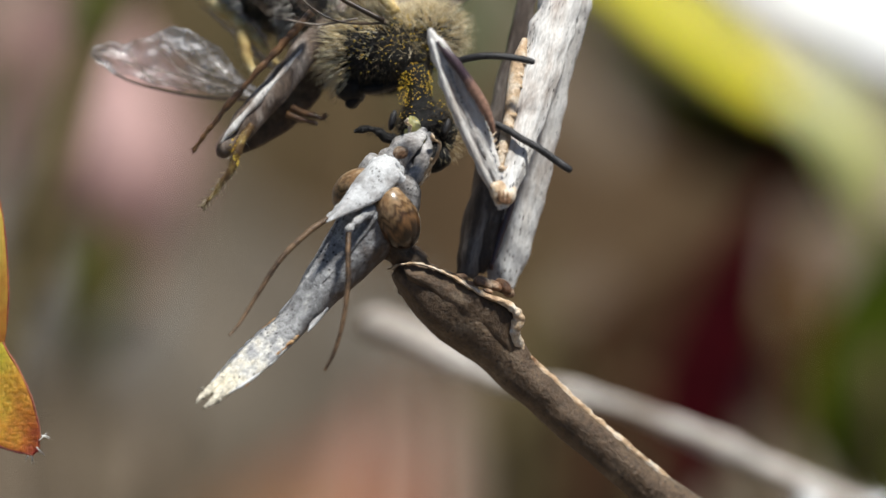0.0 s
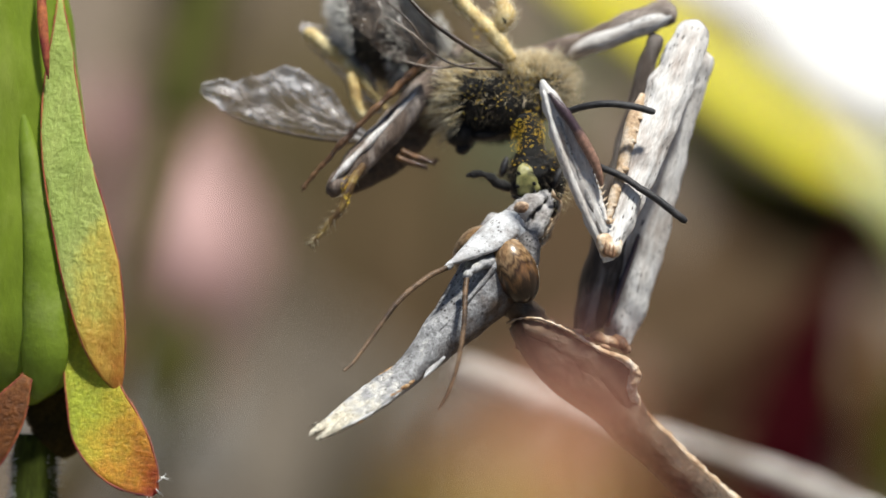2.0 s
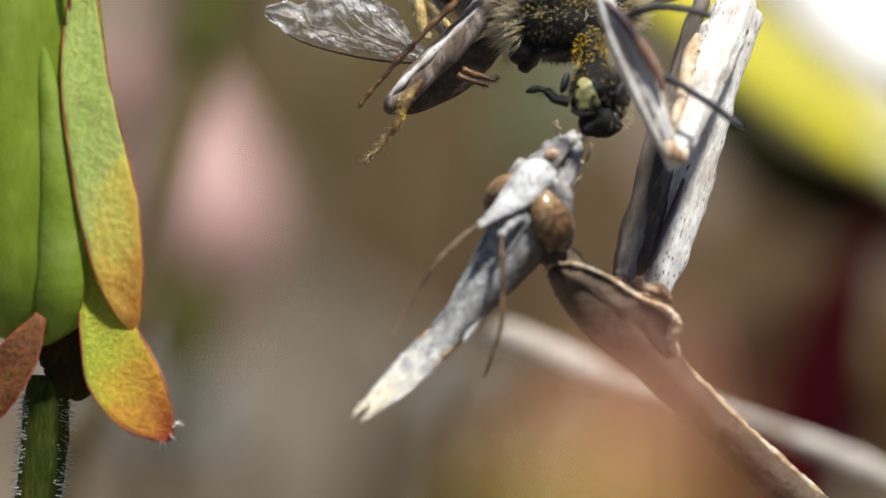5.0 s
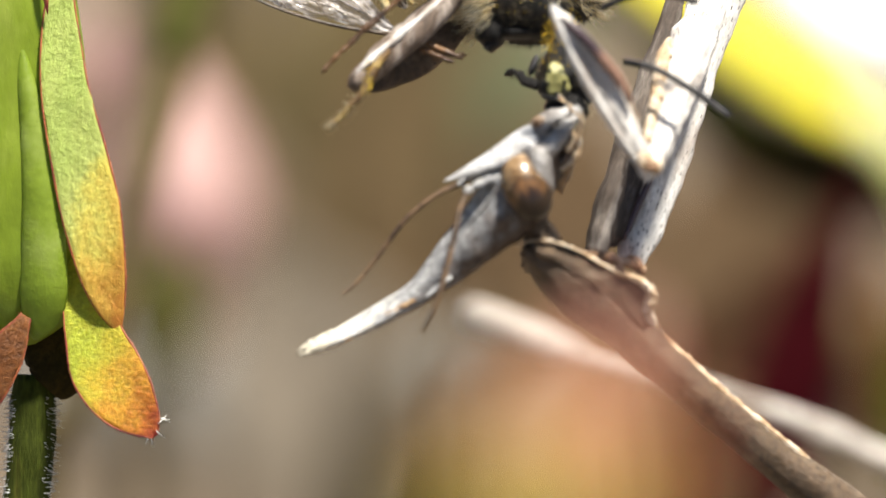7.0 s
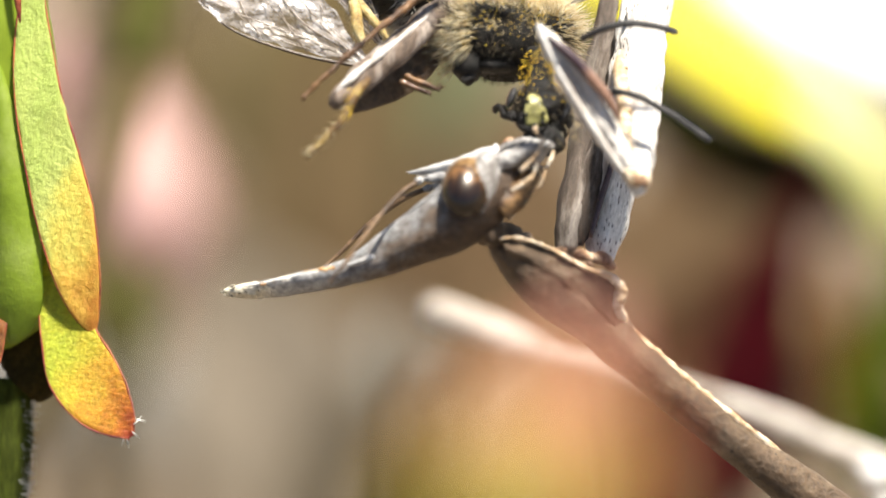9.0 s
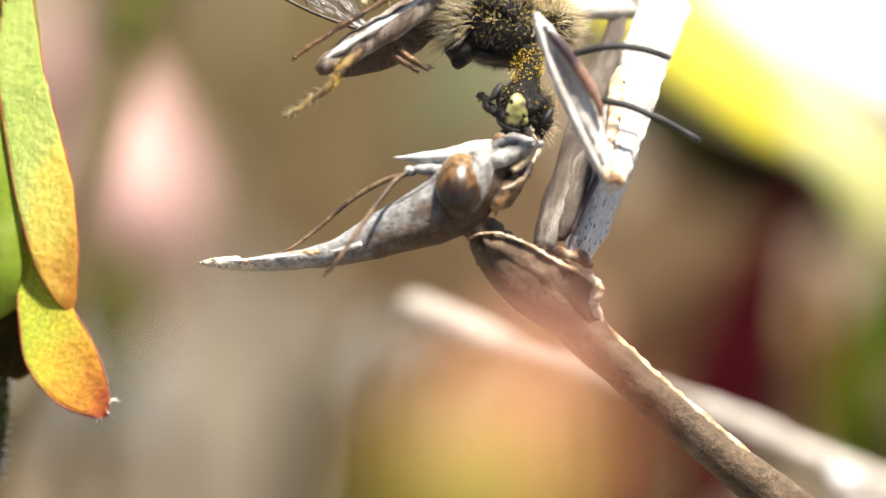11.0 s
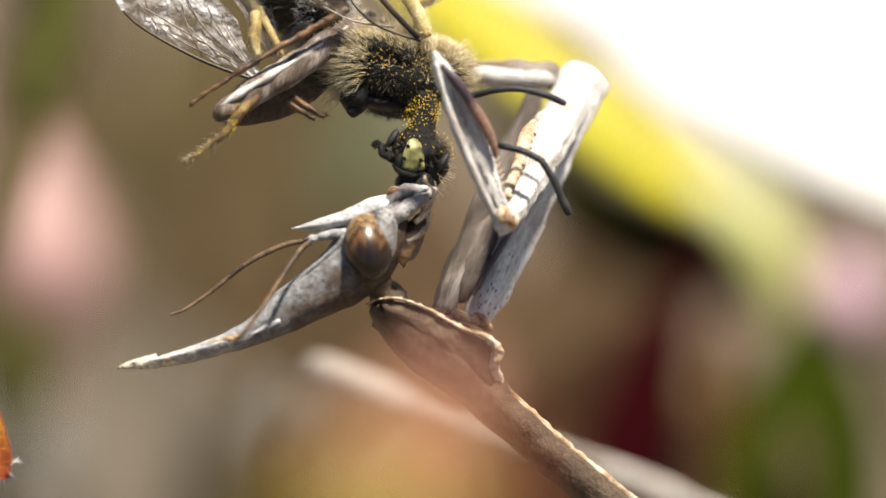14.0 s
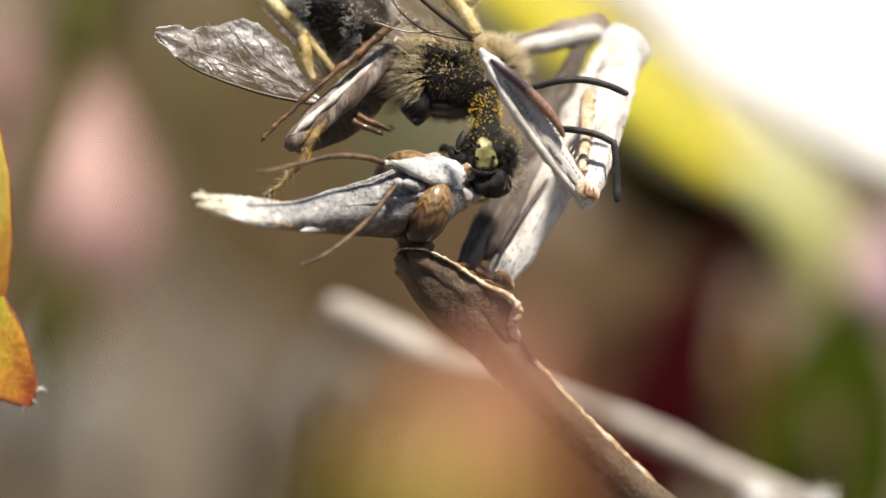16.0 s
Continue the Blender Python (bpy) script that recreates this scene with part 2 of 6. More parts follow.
BRACT = surface("green_orange_bract", [(0.0, (0.50, 0.62, 0.15)), (0.26, (0.62, 0.70, 0.20)), (0.42, (0.84, 0.76, 0.16)), (0.58, (0.86, 0.58, 0.10)), (0.78, (0.70, 0.30, 0.05)),
                                        (0.98, (0.40, 0.08, 0.03))], scale=0.7, fine=4.0, rough=0.4, bump=0.12, streak=(1.0, 1.0, 0.7), through=0.42,
                along=((1.6, 0, -0.6), -2.6, 5.2), mottle=0.16)
BRACTLOW = surface("orange_red_bract", [(0.0, (0.54, 0.60, 0.05)), (0.25, (0.74, 0.60, 0.05)), (0.5, (0.80, 0.42, 0.04)), (0.75, (0.68, 0.20, 0.03)), (0.95, (0.42, 0.04, 0.03))], scale=1.1,
                   fine=6, rough=0.42, bump=0.1, through=0.36, along=((0.9, 0, -0.55), -1.3, 2.7), mottle=0.35)
REDEDGE = surface("red_bract_edge", [(0.3, (0.24, 0.03, 0.03)), (0.7, (0.48, 0.15, 0.05))], scale=1.0, fine=6, rough=0.5, bump=0.03)
CALYX = surface("brown_calyx_skin", [(0.2, (0.016, 0.014, 0.003)), (0.6, (0.04, 0.028, 0.005)), (0.9, (0.09, 0.05, 0.01))], scale=0.6, fine=5, rough=0.8, bump=0.06, specular=0.1)
REDBROWN = surface("red_brown_bract", [(0.2, (0.12, 0.04, 0.01)), (0.6, (0.26, 0.09, 0.02)), (0.9, (0.40, 0.18, 0.04))], scale=0.8, fine=5, rough=0.5, bump=0.08, through=0.3)
STEMDARK = surface("dark_hairy_stem", [(0.2, (0.022, 0.028, 0.004)), (0.6, (0.05, 0.065, 0.008)), (0.9, (0.10, 0.09, 0.015))], scale=0.6, fine=5, rough=0.8, specular=0.1,
                   bump=0.06, streak=(2, 2, 0.3))
HAIR = surface("white_plant_hair", [(0.3, (0.62, 0.62, 0.60)), (0.7, (0.82, 0.82, 0.80))], scale=2, fine=5, rough=0.5, bump=0.0, through=0.3, mottle=0.1)
TWIG = surface("bleached_twig_bark", [(0.3, (0.44, 0.36, 0.30)), (0.5, (0.62, 0.55, 0.49)), (0.75, (0.78, 0.73, 0.68))], scale=0.4, fine=3, rough=0.75, bump=0.2,
               streak=(0.4, 1, 1))
PETAL = surface("white_petal", [(0.3, (0.84, 0.84, 0.83)), (0.7, (0.88, 0.88, 0.88))], scale=0.08, fine=0.9, rough=0.5, bump=0.1, through=0.12, mottle=0.04)
SEPAL = surface("yellow_green_sepal", [(0.3, (0.56, 0.55, 0.02)), (0.5, (0.78, 0.70, 0.02)), (0.75, (0.86, 0.74, 0.04))], scale=0.1, fine=0.8, rough=0.5, bump=0.1,
                through=0.15, mottle=0.15)
PALESEPAL = surface("pale_green_sepal", [(0.3, (0.64, 0.66, 0.20)), (0.7, (0.80, 0.80, 0.44))], scale=0.1, fine=0.8, rough=0.5, bump=0.1, through=0.4, mottle=0.12)
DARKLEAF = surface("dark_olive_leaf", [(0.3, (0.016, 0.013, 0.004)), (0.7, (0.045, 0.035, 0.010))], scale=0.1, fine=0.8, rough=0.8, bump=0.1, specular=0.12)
ROSE = surface("rose_bud_petal", [(0.3, (0.50, 0.26, 0.27)), (0.6, (0.54, 0.32, 0.31)), (0.8, (0.56, 0.37, 0.35))], scale=0.07, fine=0.8, rough=0.5, bump=0.1,
               through=0.25, mottle=0.12)
LEAFGREEN = surface("green_leaf", [(0.3, (0.12, 0.17, 0.015)), (0.7, (0.26, 0.33, 0.04))], scale=0.1, fine=0.8, rough=0.8, bump=0.1, through=0.8, specular=0.12)
CRIMSON = surface("crimson_leaf", [(0.3, (0.14, 0.011, 0.02)), (0.7, (0.25, 0.022, 0.034))], scale=0.1, fine=0.8, rough=0.8, bump=0.1, through=0.8, specular=0.12)
LILAC = surface("lilac_pink_petal", [(0.3, (0.52, 0.32, 0.40)), (0.7, (0.68, 0.48, 0.54))], scale=0.07, fine=0.8, rough=0.5, bump=0.1, through=0.25, mottle=0.12)
DEEPGREEN = surface("deep_green_leaf", [(0.3, (0.13, 0.19, 0.014)), (0.7, (0.26, 0.34, 0.035))], scale=0.1, fine=0.8, rough=0.8, bump=0.1, through=0.8, specular=0.12)
PLUM = surface("plum_leaf", [(0.3, (0.13, 0.05, 0.08)), (0.7, (0.24, 0.11, 0.16))], scale=0.1, fine=0.8, rough=0.8, bump=0.1, through=0.8, specular=0.12)
RUST = surface("rust_leaf", [(0.3, (0.22, 0.085, 0.02)), (0.7, (0.42, 0.19, 0.05))], scale=0.1, fine=0.8, rough=0.8, bump=0.1, through=0.8, specular=0.12)
PEACHLEAF = surface("peach_calyx_skin", [(0.3, (0.40, 0.20, 0.10)), (0.7, (0.56, 0.34, 0.20))], scale=0.1, fine=0.8, rough=0.5, bump=0.1, through=0.2)
SAGE = surface("grey_green_leaf", [(0.3, (0.11, 0.125, 0.065)), (0.7, (0.17, 0.19, 0.105))], scale=0.1, fine=0.8, rough=0.8, bump=0.1, specular=0.12)
UMBER = surface("dark_brown_dry_leaf", [(0.2, (0.035, 0.017, 0.008)), (0.8, (0.075, 0.038, 0.017))], scale=0.1, fine=0.8, rough=0.8, bump=0.1, specular=0.12)
STRAW = surface("straw_dry_leaf", [(0.3, (0.18, 0.148, 0.11)), (0.7, (0.255, 0.215, 0.168))], scale=0.1, fine=0.8, rough=0.8, bump=0.1, specular=0.12)
DUSTBROWN = surface("dusty_brown_dry_leaf", [(0.3, (0.17, 0.125, 0.085)), (0.7, (0.24, 0.185, 0.135))], scale=0.1, fine=0.8, rough=0.8, bump=0.1, specular=0.12)
DRYBROWN = surface("brown_dry_leaf", [(0.3, (0.115, 0.073, 0.038)), (0.7, (0.165, 0.108, 0.060))], scale=0.1, fine=0.8, rough=0.8, bump=0.1, specular=0.12)
OLIVESTEM = surface("dark_olive_stem", [(0.3, (0.11, 0.085, 0.038)), (0.7, (0.17, 0.13, 0.06))], scale=0.1, fine=0.8, rough=0.8, bump=0.1, specular=0.12)
GREENSTEM = surface("olive_green_stem", [(0.3, (0.07, 0.075, 0.015)), (0.7, (0.12, 0.125, 0.03))], scale=0.1, fine=0.8, rough=0.8, bump=0.1, specular=0.12)
STEMBROWN = surface("olive_brown_stem", [(0.3, (0.10, 0.078, 0.036)), (0.7, (0.17, 0.125, 0.062))], scale=0.1, fine=0.8, rough=0.8, bump=0.1, specular=0.12)
VEIL = surface("pink_peach_bract", [(0.3, (0.56, 0.25, 0.19)), (0.7, (0.68, 0.36, 0.29))], scale=0.2, fine=2, rough=0.5, bump=0.1, through=0.3, mottle=0.15)
PEACH = surface("peach_bud_skin", [(0.1, (0.24, 0.23, 0.02)), (0.4, (0.28, 0.20, 0.03)), (0.65, (0.33, 0.15, 0.06)), (0.9, (0.38, 0.15, 0.09))], scale=0.2, fine=2,
                rough=0.5, bump=0.1, through=0.25, along=("Z", -5.0, -2.2), mottle=0.2)
SOIL = surface("pale_dry_soil", [(0.15, (0.085, 0.060, 0.038)), (0.5, (0.14, 0.105, 0.072)), (0.85, (0.21, 0.175, 0.135))], scale=0.012, fine=0.15, rough=0.9, bump=2.0,
               mottle=0.35)
STONE = surface("pale_grey_stone", [(0.3, (0.21, 0.20, 0.18)), (0.7, (0.30, 0.285, 0.26))], scale=0.03, fine=0.3, rough=0.8, bump=1.0)


# ---- building tools ----
def smooth_rows(rows, k):
    """Catmull-Rom through rows of numbers, k steps between each two."""
    p = np.array(rows, float)
    q = np.vstack([2 * p[0] - p[1], p, 2 * p[-1] - p[-2]])
    out = []
    for i in range(len(p) - 1):
        a, b, c, d = q[i:i + 4]
        for s in range(k):
            u = s / k
            out.append(0.5 * (2 * b + (c - a) * u + (2 * a - 5 * b + 4 * c - d) * u * u + (3 * b - a - 3 * c + d) * u ** 3))
    out.append(p[-1])
    return np.array(out)


def along(*pairs):
    """Rows for loft out of (place, half width[, half depth])."""
    return [(*p, w[0], w[1] if len(w) > 1 else w[0]) for p, *w in pairs]


def loft(bm, rows, up=(0, -1, 0), n=14, k=5, rough=0.0, grain=1.5, beads=0.0, fold=0.0, seed=0.0, ridges=(0, 0.0)):
    """A tube through rows (x, y, z, half width, half depth); the depth lies towards up. rough: mm of unevenness. beads: rings.
    fold: how far the edges of a blade bend towards up, as a share of the width."""
    r = smooth_rows(rows, k)
    up = Vector(up)
    rings = []
    for i, row in enumerate(r):
        c = Vector(row[:3])
        tan = Vector(r[min(i + 1, len(r) - 1)][:3] - r[max(i - 1, 0)][:3]).normalized()
        side = tan.cross(up)
        side = side.normalized() if side.length > 1e-6 else Vector((1, 0, 0))
        top = side.cross(tan).normalized()
        w, h = max(row[3], 0.002), max(row[4], 0.002)
        bend = row[5] if len(row) > 5 else fold
        if beads and i % 2:
            w, h = w * (1 - beads), h * (1 - beads)
        ring = []
        for j in range(n):
            a = 2 * math.pi * j / n
            rib = 1 + ridges[1] * math.cos(ridges[0] * a)
            p = c + side * (w * rib * math.cos(a)) + top * (h * rib * math.sin(a) + bend * w * math.cos(a) ** 2)
            if rough:
                d = noise.noise(p * grain + Vector((seed, seed * 2, 3.1)))
                p += (p - c).normalized() * (rough * d)
            ring.append(bm.verts.new(p))
        rings.append(ring)
    for a, b in zip(rings, rings[1:]):
        for j in range(n):
            bm.faces.new((a[j], a[(j + 1) % n], b[(j + 1) % n], b[j]))
    bm.faces.new(rings[0][::-1])
    bm.faces.new(rings[-1])
    return bm


def sheet(bm, rows, n=26, k=9, pleats=2.3, amp=0.05, up=(0, -1, 0), thick=0.008):
    """A thin pleated membrane through rows (x, y, z, half width, -)."""
    r = smooth_rows(rows, k)
    up = Vector(up)
    grids = ([], [])
    for i, row in enumerate(r):
        c = Vector(row[:3])
        tan = Vector(r[min(i + 1, len(r) - 1)][:3] - r[max(i - 1, 0)][:3]).normalized()
        side = tan.cross(up).normalized()
        top = side.cross(tan).normalized()
        u = i / (len(r) - 1)
        for g, off in zip(grids, (thick, -thick)):
            line = []
            for j in range(n + 1):
                v = 2 * j / n - 1
                p = c + side * (row[3] * v * (1 + 0.07 * abs(v) * math.sin(u * 31 + 2 * v)))
                fade = min(1.0, row[3] / 0.35)
                d = amp * (0.5 * fade * math.sin(v * pleats * math.pi + 2.5 * u) + 2.2 * noise.noise(p * 1.3) + 1.5 * noise.noise(p * 3.1 + Vector((4, 1, 7))))
                line.append(bm.verts.new(p + side * (0.06 * noise.noise(p * 3)) + top * (d + off)))
            g.append(line)
    for g in grids:
        for a, b in zip(g, g[1:]):
            for j in range(n):
                bm.faces.new((a[j], a[j + 1], b[j + 1], b[j]))
    return bm


def bristles(bm, rows, count, length, thick=0.01, lean=0.4, seed=3, k=6):
    """Hairs standing off a tube that runs through rows."""
    rnd = random.Random(seed)
    r = smooth_rows(rows, k)
    for _ in range(count):
        i = rnd.randrange(len(r) - 1)
        c = Vector(r[i][:3]).lerp(Vector(r[i + 1][:3]), rnd.random())
        tan = Vector(r[i + 1][:3] - r[i][:3]).normalized()
        a = rnd.uniform(0, 6.283)
        o = tan.orthogonal().normalized()
        d = o * math.cos(a) + tan.cross(o) * math.sin(a)
        ln = rnd.uniform(*length)
        thorn(bm, c + d * r[i][3] * 0.8, c + d * (r[i][3] * 0.8 + ln) + tan * ln * lean, thick, 3)
    return bm


def blob(bm, c, r, turn=(0, 0, 0), sub=3, rough=0.0, grain=1.5):
    """An uneven rounded lump; r: three half axes."""
    got = bmesh.ops.create_icosphere(bm, subdivisions=sub, radius=1.0)["verts"]
    m = pose(0, 0, 0, *turn)
    for v in got:
        p = Vector([a * b for a, b in zip(v.co, r)])
        if rough:
            p *= 1 + rough * noise.noise(p * grain + Vector(c))
        v.co = m @ p + Vector(c)
    return bm


def thorn(bm, a, b, r, n=5):
    """A tapered hair or spine from a to b."""
    a, b = Vector(a), Vector(b)
    t = (b - a).normalized()
    s = t.orthogonal().normalized()
    q = t.cross(s)
    ring = [bm.verts.new(a + (s * math.cos(2 * math.pi * i / n) + q * math.sin(2 * math.pi * i / n)) * r) for i in range(n)]
    tip = bm.verts.new(b)
    for i in range(n):
        bm.faces.new((ring[i], ring[(i + 1) % n], tip))
    return bm


def part(name, bm, mat, parent, label="", origin=(0, 0, 0), flat=False):
    """Links a bmesh (in mm) as one mesh under parent; origin: the point, in mm, that becomes the mesh's own origin."""
    bmesh.ops.recalc_face_normals(bm, faces=bm.faces)
    o = Vector(origin)
    for v in bm.verts:
        v.co = (v.co - o) * MM
    me = bpy.data.meshes.new(name)
    bm.to_mesh(me)
    bm.free()
    for p in me.polygons:
        p.use_smooth = not flat
    me.materials.append(mat)
    ob = new(name, me)
    ob.parent = parent
    if label:
        tagged(ob, label)
    return ob


def thing(name, label, category, m=None, group=""):
    ob = new(name)
    ob.empty_display_size = 0.002
    ob.matrix_world = m if m is not None else STAGE
    return tagged(ob, label, category, group)


def foot(x, y):
    """The place on the soil, in the insect's frame, at x and y mm."""
    return (x, y, (-306 + 0.4226 * y) / 0.9063)


def B():
    return bmesh.new()


# ---- the ground ----
bm = B()
got = bmesh.ops.create_grid(bm, x_segments=90, y_segments=90, size=1.0)["verts"]
for v in got:
    r = v.co.length
    v.co = Vector((v.co.x, v.co.y, 0)) * (400 + 60000 * r ** 4)
    v.co.z = noise.noise(v.co * 0.02) * 9 + noise.noise(v.co * 0.1) * 2 - 9
ground = part("ground", bm, SOIL, None)
tagged(ground, "pale dry soil, uneven and crumbly, far out of focus", "ground", kind="structure")

# ---- the mantis ----
mantis = thing("mantis", "grey-brown conehead mantis eating a bee held in its forelegs", "insect")
GRIP = (4.0, 0.0, 4.0)

# prothorax: a flared hood that narrows to a stalk, running out of view down to the abdomen on the twig
bm = loft(B(), along(((1.71, -0.80, -1.40), 0.16, 0.2), ((2.07, -0.80, -1.69), 0.42, 0.6), ((2.84, -0.60, -2.17), 0.86, 0.95), ((3.75, -0.40, -2.90), 0.98, 0.98), ((4.71, -0.20, -3.86), 0.8, 0.82),
          ((5.64, 0.00, -4.94), 0.64, 0.68), ((7.03, 0.20, -6.31), 0.6, 0.64), ((8.92, 0.50, -8.09), 0.6, 0.62), ((12.18, 2.00, -10.83), 0.8, 0.8), ((16.56, 6.00, -14.80), 1.0, 1.0)),
          n=36, k=10, rough=0.07, grain=1.3, ridges=(7, 0.02))
prothorax = part("prothorax", bm, BROWN, mantis, "mottled brown flared prothorax stalk")
bm = loft(B(), along(((1.53, -1.20, -1.34), 0.02), ((1.97, -1.40, -1.19), 0.035, 0.08), ((2.56, -1.50, -1.22), 0.04, 0.1), ((3.35, -1.50, -1.56), 0.045, 0.12), ((4.30, -1.40, -2.17), 0.07, 0.16), ((5.13, -1.20, -2.54), 0.11, 0.2),
          ((5.44, -1.08, -2.93), 0.19, 0.2), ((5.33, -0.90, -3.43), 0.19, 0.18), ((5.58, -0.34, -4.07), 0.15, 0.16), ((6.24, -0.12, -4.79), 0.14, 0.16), ((7.62, 0.08, -6.16), 0.13, 0.15), ((9.37, 0.36, -7.72), 0.12, 0.14), ((12.04, 1.80, -10.06), 0.06)),
          n=12, k=12, rough=0.09, grain=6)
part("hood_rim", bm, RIM, prothorax, "pale beaded rim of the hood")
outer = smooth_rows([(1.97, -1.34, -1.24), (2.56, -1.44, -1.27), (3.35, -1.44, -1.61), (4.30, -1.36, -2.22), (5.08, -1.16, -2.60), (5.38, -1.03, -2.95), (5.28, -0.90, -3.45), (5.54, -0.36, -4.10)], 6)
inner = smooth_rows([(2.10, -1.30, -1.70), (2.70, -1.42, -2.10), (3.30, -1.40, -2.55), (3.90, -1.27, -3.05), (4.30, -1.10, -3.40), (4.60, -0.97, -3.70), (4.90, -0.84, -4.00), (5.30, -0.70, -4.40)], 6)
bm = B()
sheets = []
for deep in (0.0, 0.22):
    sheets.append([[bm.verts.new(Vector(a).lerp(Vector(b), j / 8) + Vector((0, deep - 0.16 * math.sin(math.pi * j / 8) + 0.09 * noise.noise(Vector(a).lerp(Vector(b), j / 8) * 1.9), 0))) for j in range(9)] for a, b in zip(outer, inner)])
front, back = sheets
for g in sheets:
    for p, q in zip(g, g[1:]):
        for j in range(8):
            bm.faces.new((p[j], p[j + 1], q[j + 1], q[j]))
edge = [r[0] for r in front] + front[-1][1:] + [r[8] for r in front[-2::-1]] + front[0][7:0:-1]
hind = [r[0] for r in back] + back[-1][1:] + [r[8] for r in back[-2::-1]] + back[0][7:0:-1]
for i in range(len(edge)):
    j = (i + 1) % len(edge)
    bm.faces.new((edge[i], edge[j], hind[j], hind[i]))
part("hood_plate", bm, BROWN, prothorax, "brown crumpled side of the hood")
bm = B()
random.seed(4)
rim = smooth_rows([(5.61, -0.34, -4.04), (6.28, -0.12, -4.75), (7.67, 0.08, -6.11), (9.41, 0.36, -7.68)], 11)
for i, p in enumerate(rim):
    if random.random() < 0.8:
        s = random.uniform(0.6, 1.1)
        blob(bm, (p[0] + random.uniform(-.05, .05), p[1], p[2] + random.uniform(0, 0.06)), (0.07 * s, 0.05, 0.035 * s), (0, random.uniform(25, 55), 0), 2, 0.6, 8)
tagged(part("beading", bm, RIM, prothorax, "pale toothed beading"), kind="stuff")
NECKROWS = along(((0, 0, -0.5), 0.62), ((0, 0, 0.1), 0.6), ((0.03, 0, 0.7), 0.5), ((-0.03, 0, 1.2), 0.5), ((0, 0, 1.7), 0.42), ((0, 0, 2.1), 0.2))
bm = loft(B(), NECKROWS, n=20, k=7, rough=0.22, grain=3)
bristles(bm, NECKROWS, 260, (0.08, 0.26), 0.014)
neck = part("neck", bm, BROWN, mantis, "wrinkled brown shaggy neck")
bm = B()
for c, r in (((4.06, -0.90, -1.96), 0.2), ((4.37, -0.80, -1.86), 0.24), ((4.69, -0.70, -1.96), 0.2), ((5.00, -0.50, -2.04), 0.26), ((5.18, -0.40, -2.24), 0.2), ((3.76, -0.70, -1.69), 0.18), ((4.54, -0.90, -2.13), 0.14)):
    blob(bm, c, (r * 1.2, r * 0.8, r * 0.7), (20, 30, 10), 3, 0.7, 3)
part("coxal_joint", bm, TAN, mantis, "knobbly red-brown leg sockets")
bm = loft(B(), along(((15.35, 5.00, -13.61), 0.9), ((19.88, 10.00, -16.58), 1.9), ((26.65, 16.00, -19.69), 2.4), ((37.00, 22.00, -22.79), 2.0), ((46.42, 26.00, -24.27), 0.6)), n=20, rough=0.25, grain=0.8)
part("abdomen", bm, BROWN, mantis, "brown abdomen resting against the twig")

# near foreleg: upper segment (coxa) from the body up, the broad pale femur down again to the knee
bm = loft(B(), along(((0, 0, -0.2), 0.34, 0.3), ((0, 0, 0.6), 0.56, 0.42), ((0, 0, 2.2), 0.70, 0.5), ((0, 0, 5), 0.70, 0.5), ((0, 0, 7.4), 0.70, 0.46), ((0.05, 0, 8.6), 0.76, 0.44), ((0.08, 0, 9.2), 0.70, 0.4), ((0.1, 0, 9.42), 0.4, 0.2)),
          n=32, k=9, rough=0.1, grain=1.6, ridges=(4, 0.09))
coxa = part("coxa", bm, LEGWHITE, mantis, "bleached grey-white upper foreleg")
bm = loft(B(), along(((-0.70, -0.15, 0.1), 0.12, 0.14), ((-0.78, -0.2, 0.9), 0.48, 0.3), ((-0.70, -0.1, 2.4), 0.54, 0.3), ((-0.5, 0, 4.2), 0.36, 0.25), ((-0.3, 0, 6), 0.12, 0.1)), n=14, k=6, rough=0.1)
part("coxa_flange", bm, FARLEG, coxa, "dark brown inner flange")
bm = loft(B(), along(((-0.42, -0.62, 0.3), 0.06), ((-0.34, -0.6, 1.4), 0.1), ((-0.2, -0.56, 2.6), 0.09), ((-0.1, -0.5, 4), 0.04)), n=8)
part("coxa_groove", bm, CLAW, coxa, "dark groove")

bm = loft(B(), along(((-0.05, 0, -0.25), 0.12, 0.12), ((0.0, 0, 0.1), 0.33, 0.36), ((0.04, 0, 1.0), 0.4, 0.4), ((0.0, 0, 2.4), 0.52, 0.45), ((-0.04, 0, 4.0), 0.64, 0.5), ((-0.04, 0, 5.4), 0.66, 0.5),
          ((0.02, 0, 6.8), 0.58, 0.45), ((0.05, 0, 7.6), 0.52, 0.4), ((0.05, 0, 8.1), 0.42, 0.3), ((0.05, 0, 8.3), 0.12, 0.1)), n=36, k=9, rough=0.1, grain=1.6, ridges=(6, 0.06))
femur = part("femur", bm, LEGWHITE, mantis, "broad bleached white forefemur with grey specks")
bm = loft(B(), along(((-0.3, -0.3, 0.5), 0.08), ((-0.4, -0.34, 1.4), 0.15), ((-0.55, -0.34, 2.8), 0.2), ((-0.72, -0.3, 4.2), 0.24), ((-0.74, -0.2, 5.2), 0.1)), n=12, rough=0.05)
random.seed(8)
for i in range(9):
    z = 0.8 + 0.45 * i + random.uniform(-0.1, 0.1)
    sz = random.uniform(0.05, 0.1)
    blob(bm, (-0.2 - 0.085 * z, -0.46, z), (sz * 1.3, sz, sz), (0, random.uniform(-40, 40), 0), 2, 0.5, 6)
part("spine_ridge", bm, RIM, femur, "glossy tan ridge with knobs")
bm = B()
blob(bm, (-0.12, -0.28, 0.05), (0.3, 0.24, 0.36), (0, -15, 0), 3, 0.35, 3.5)
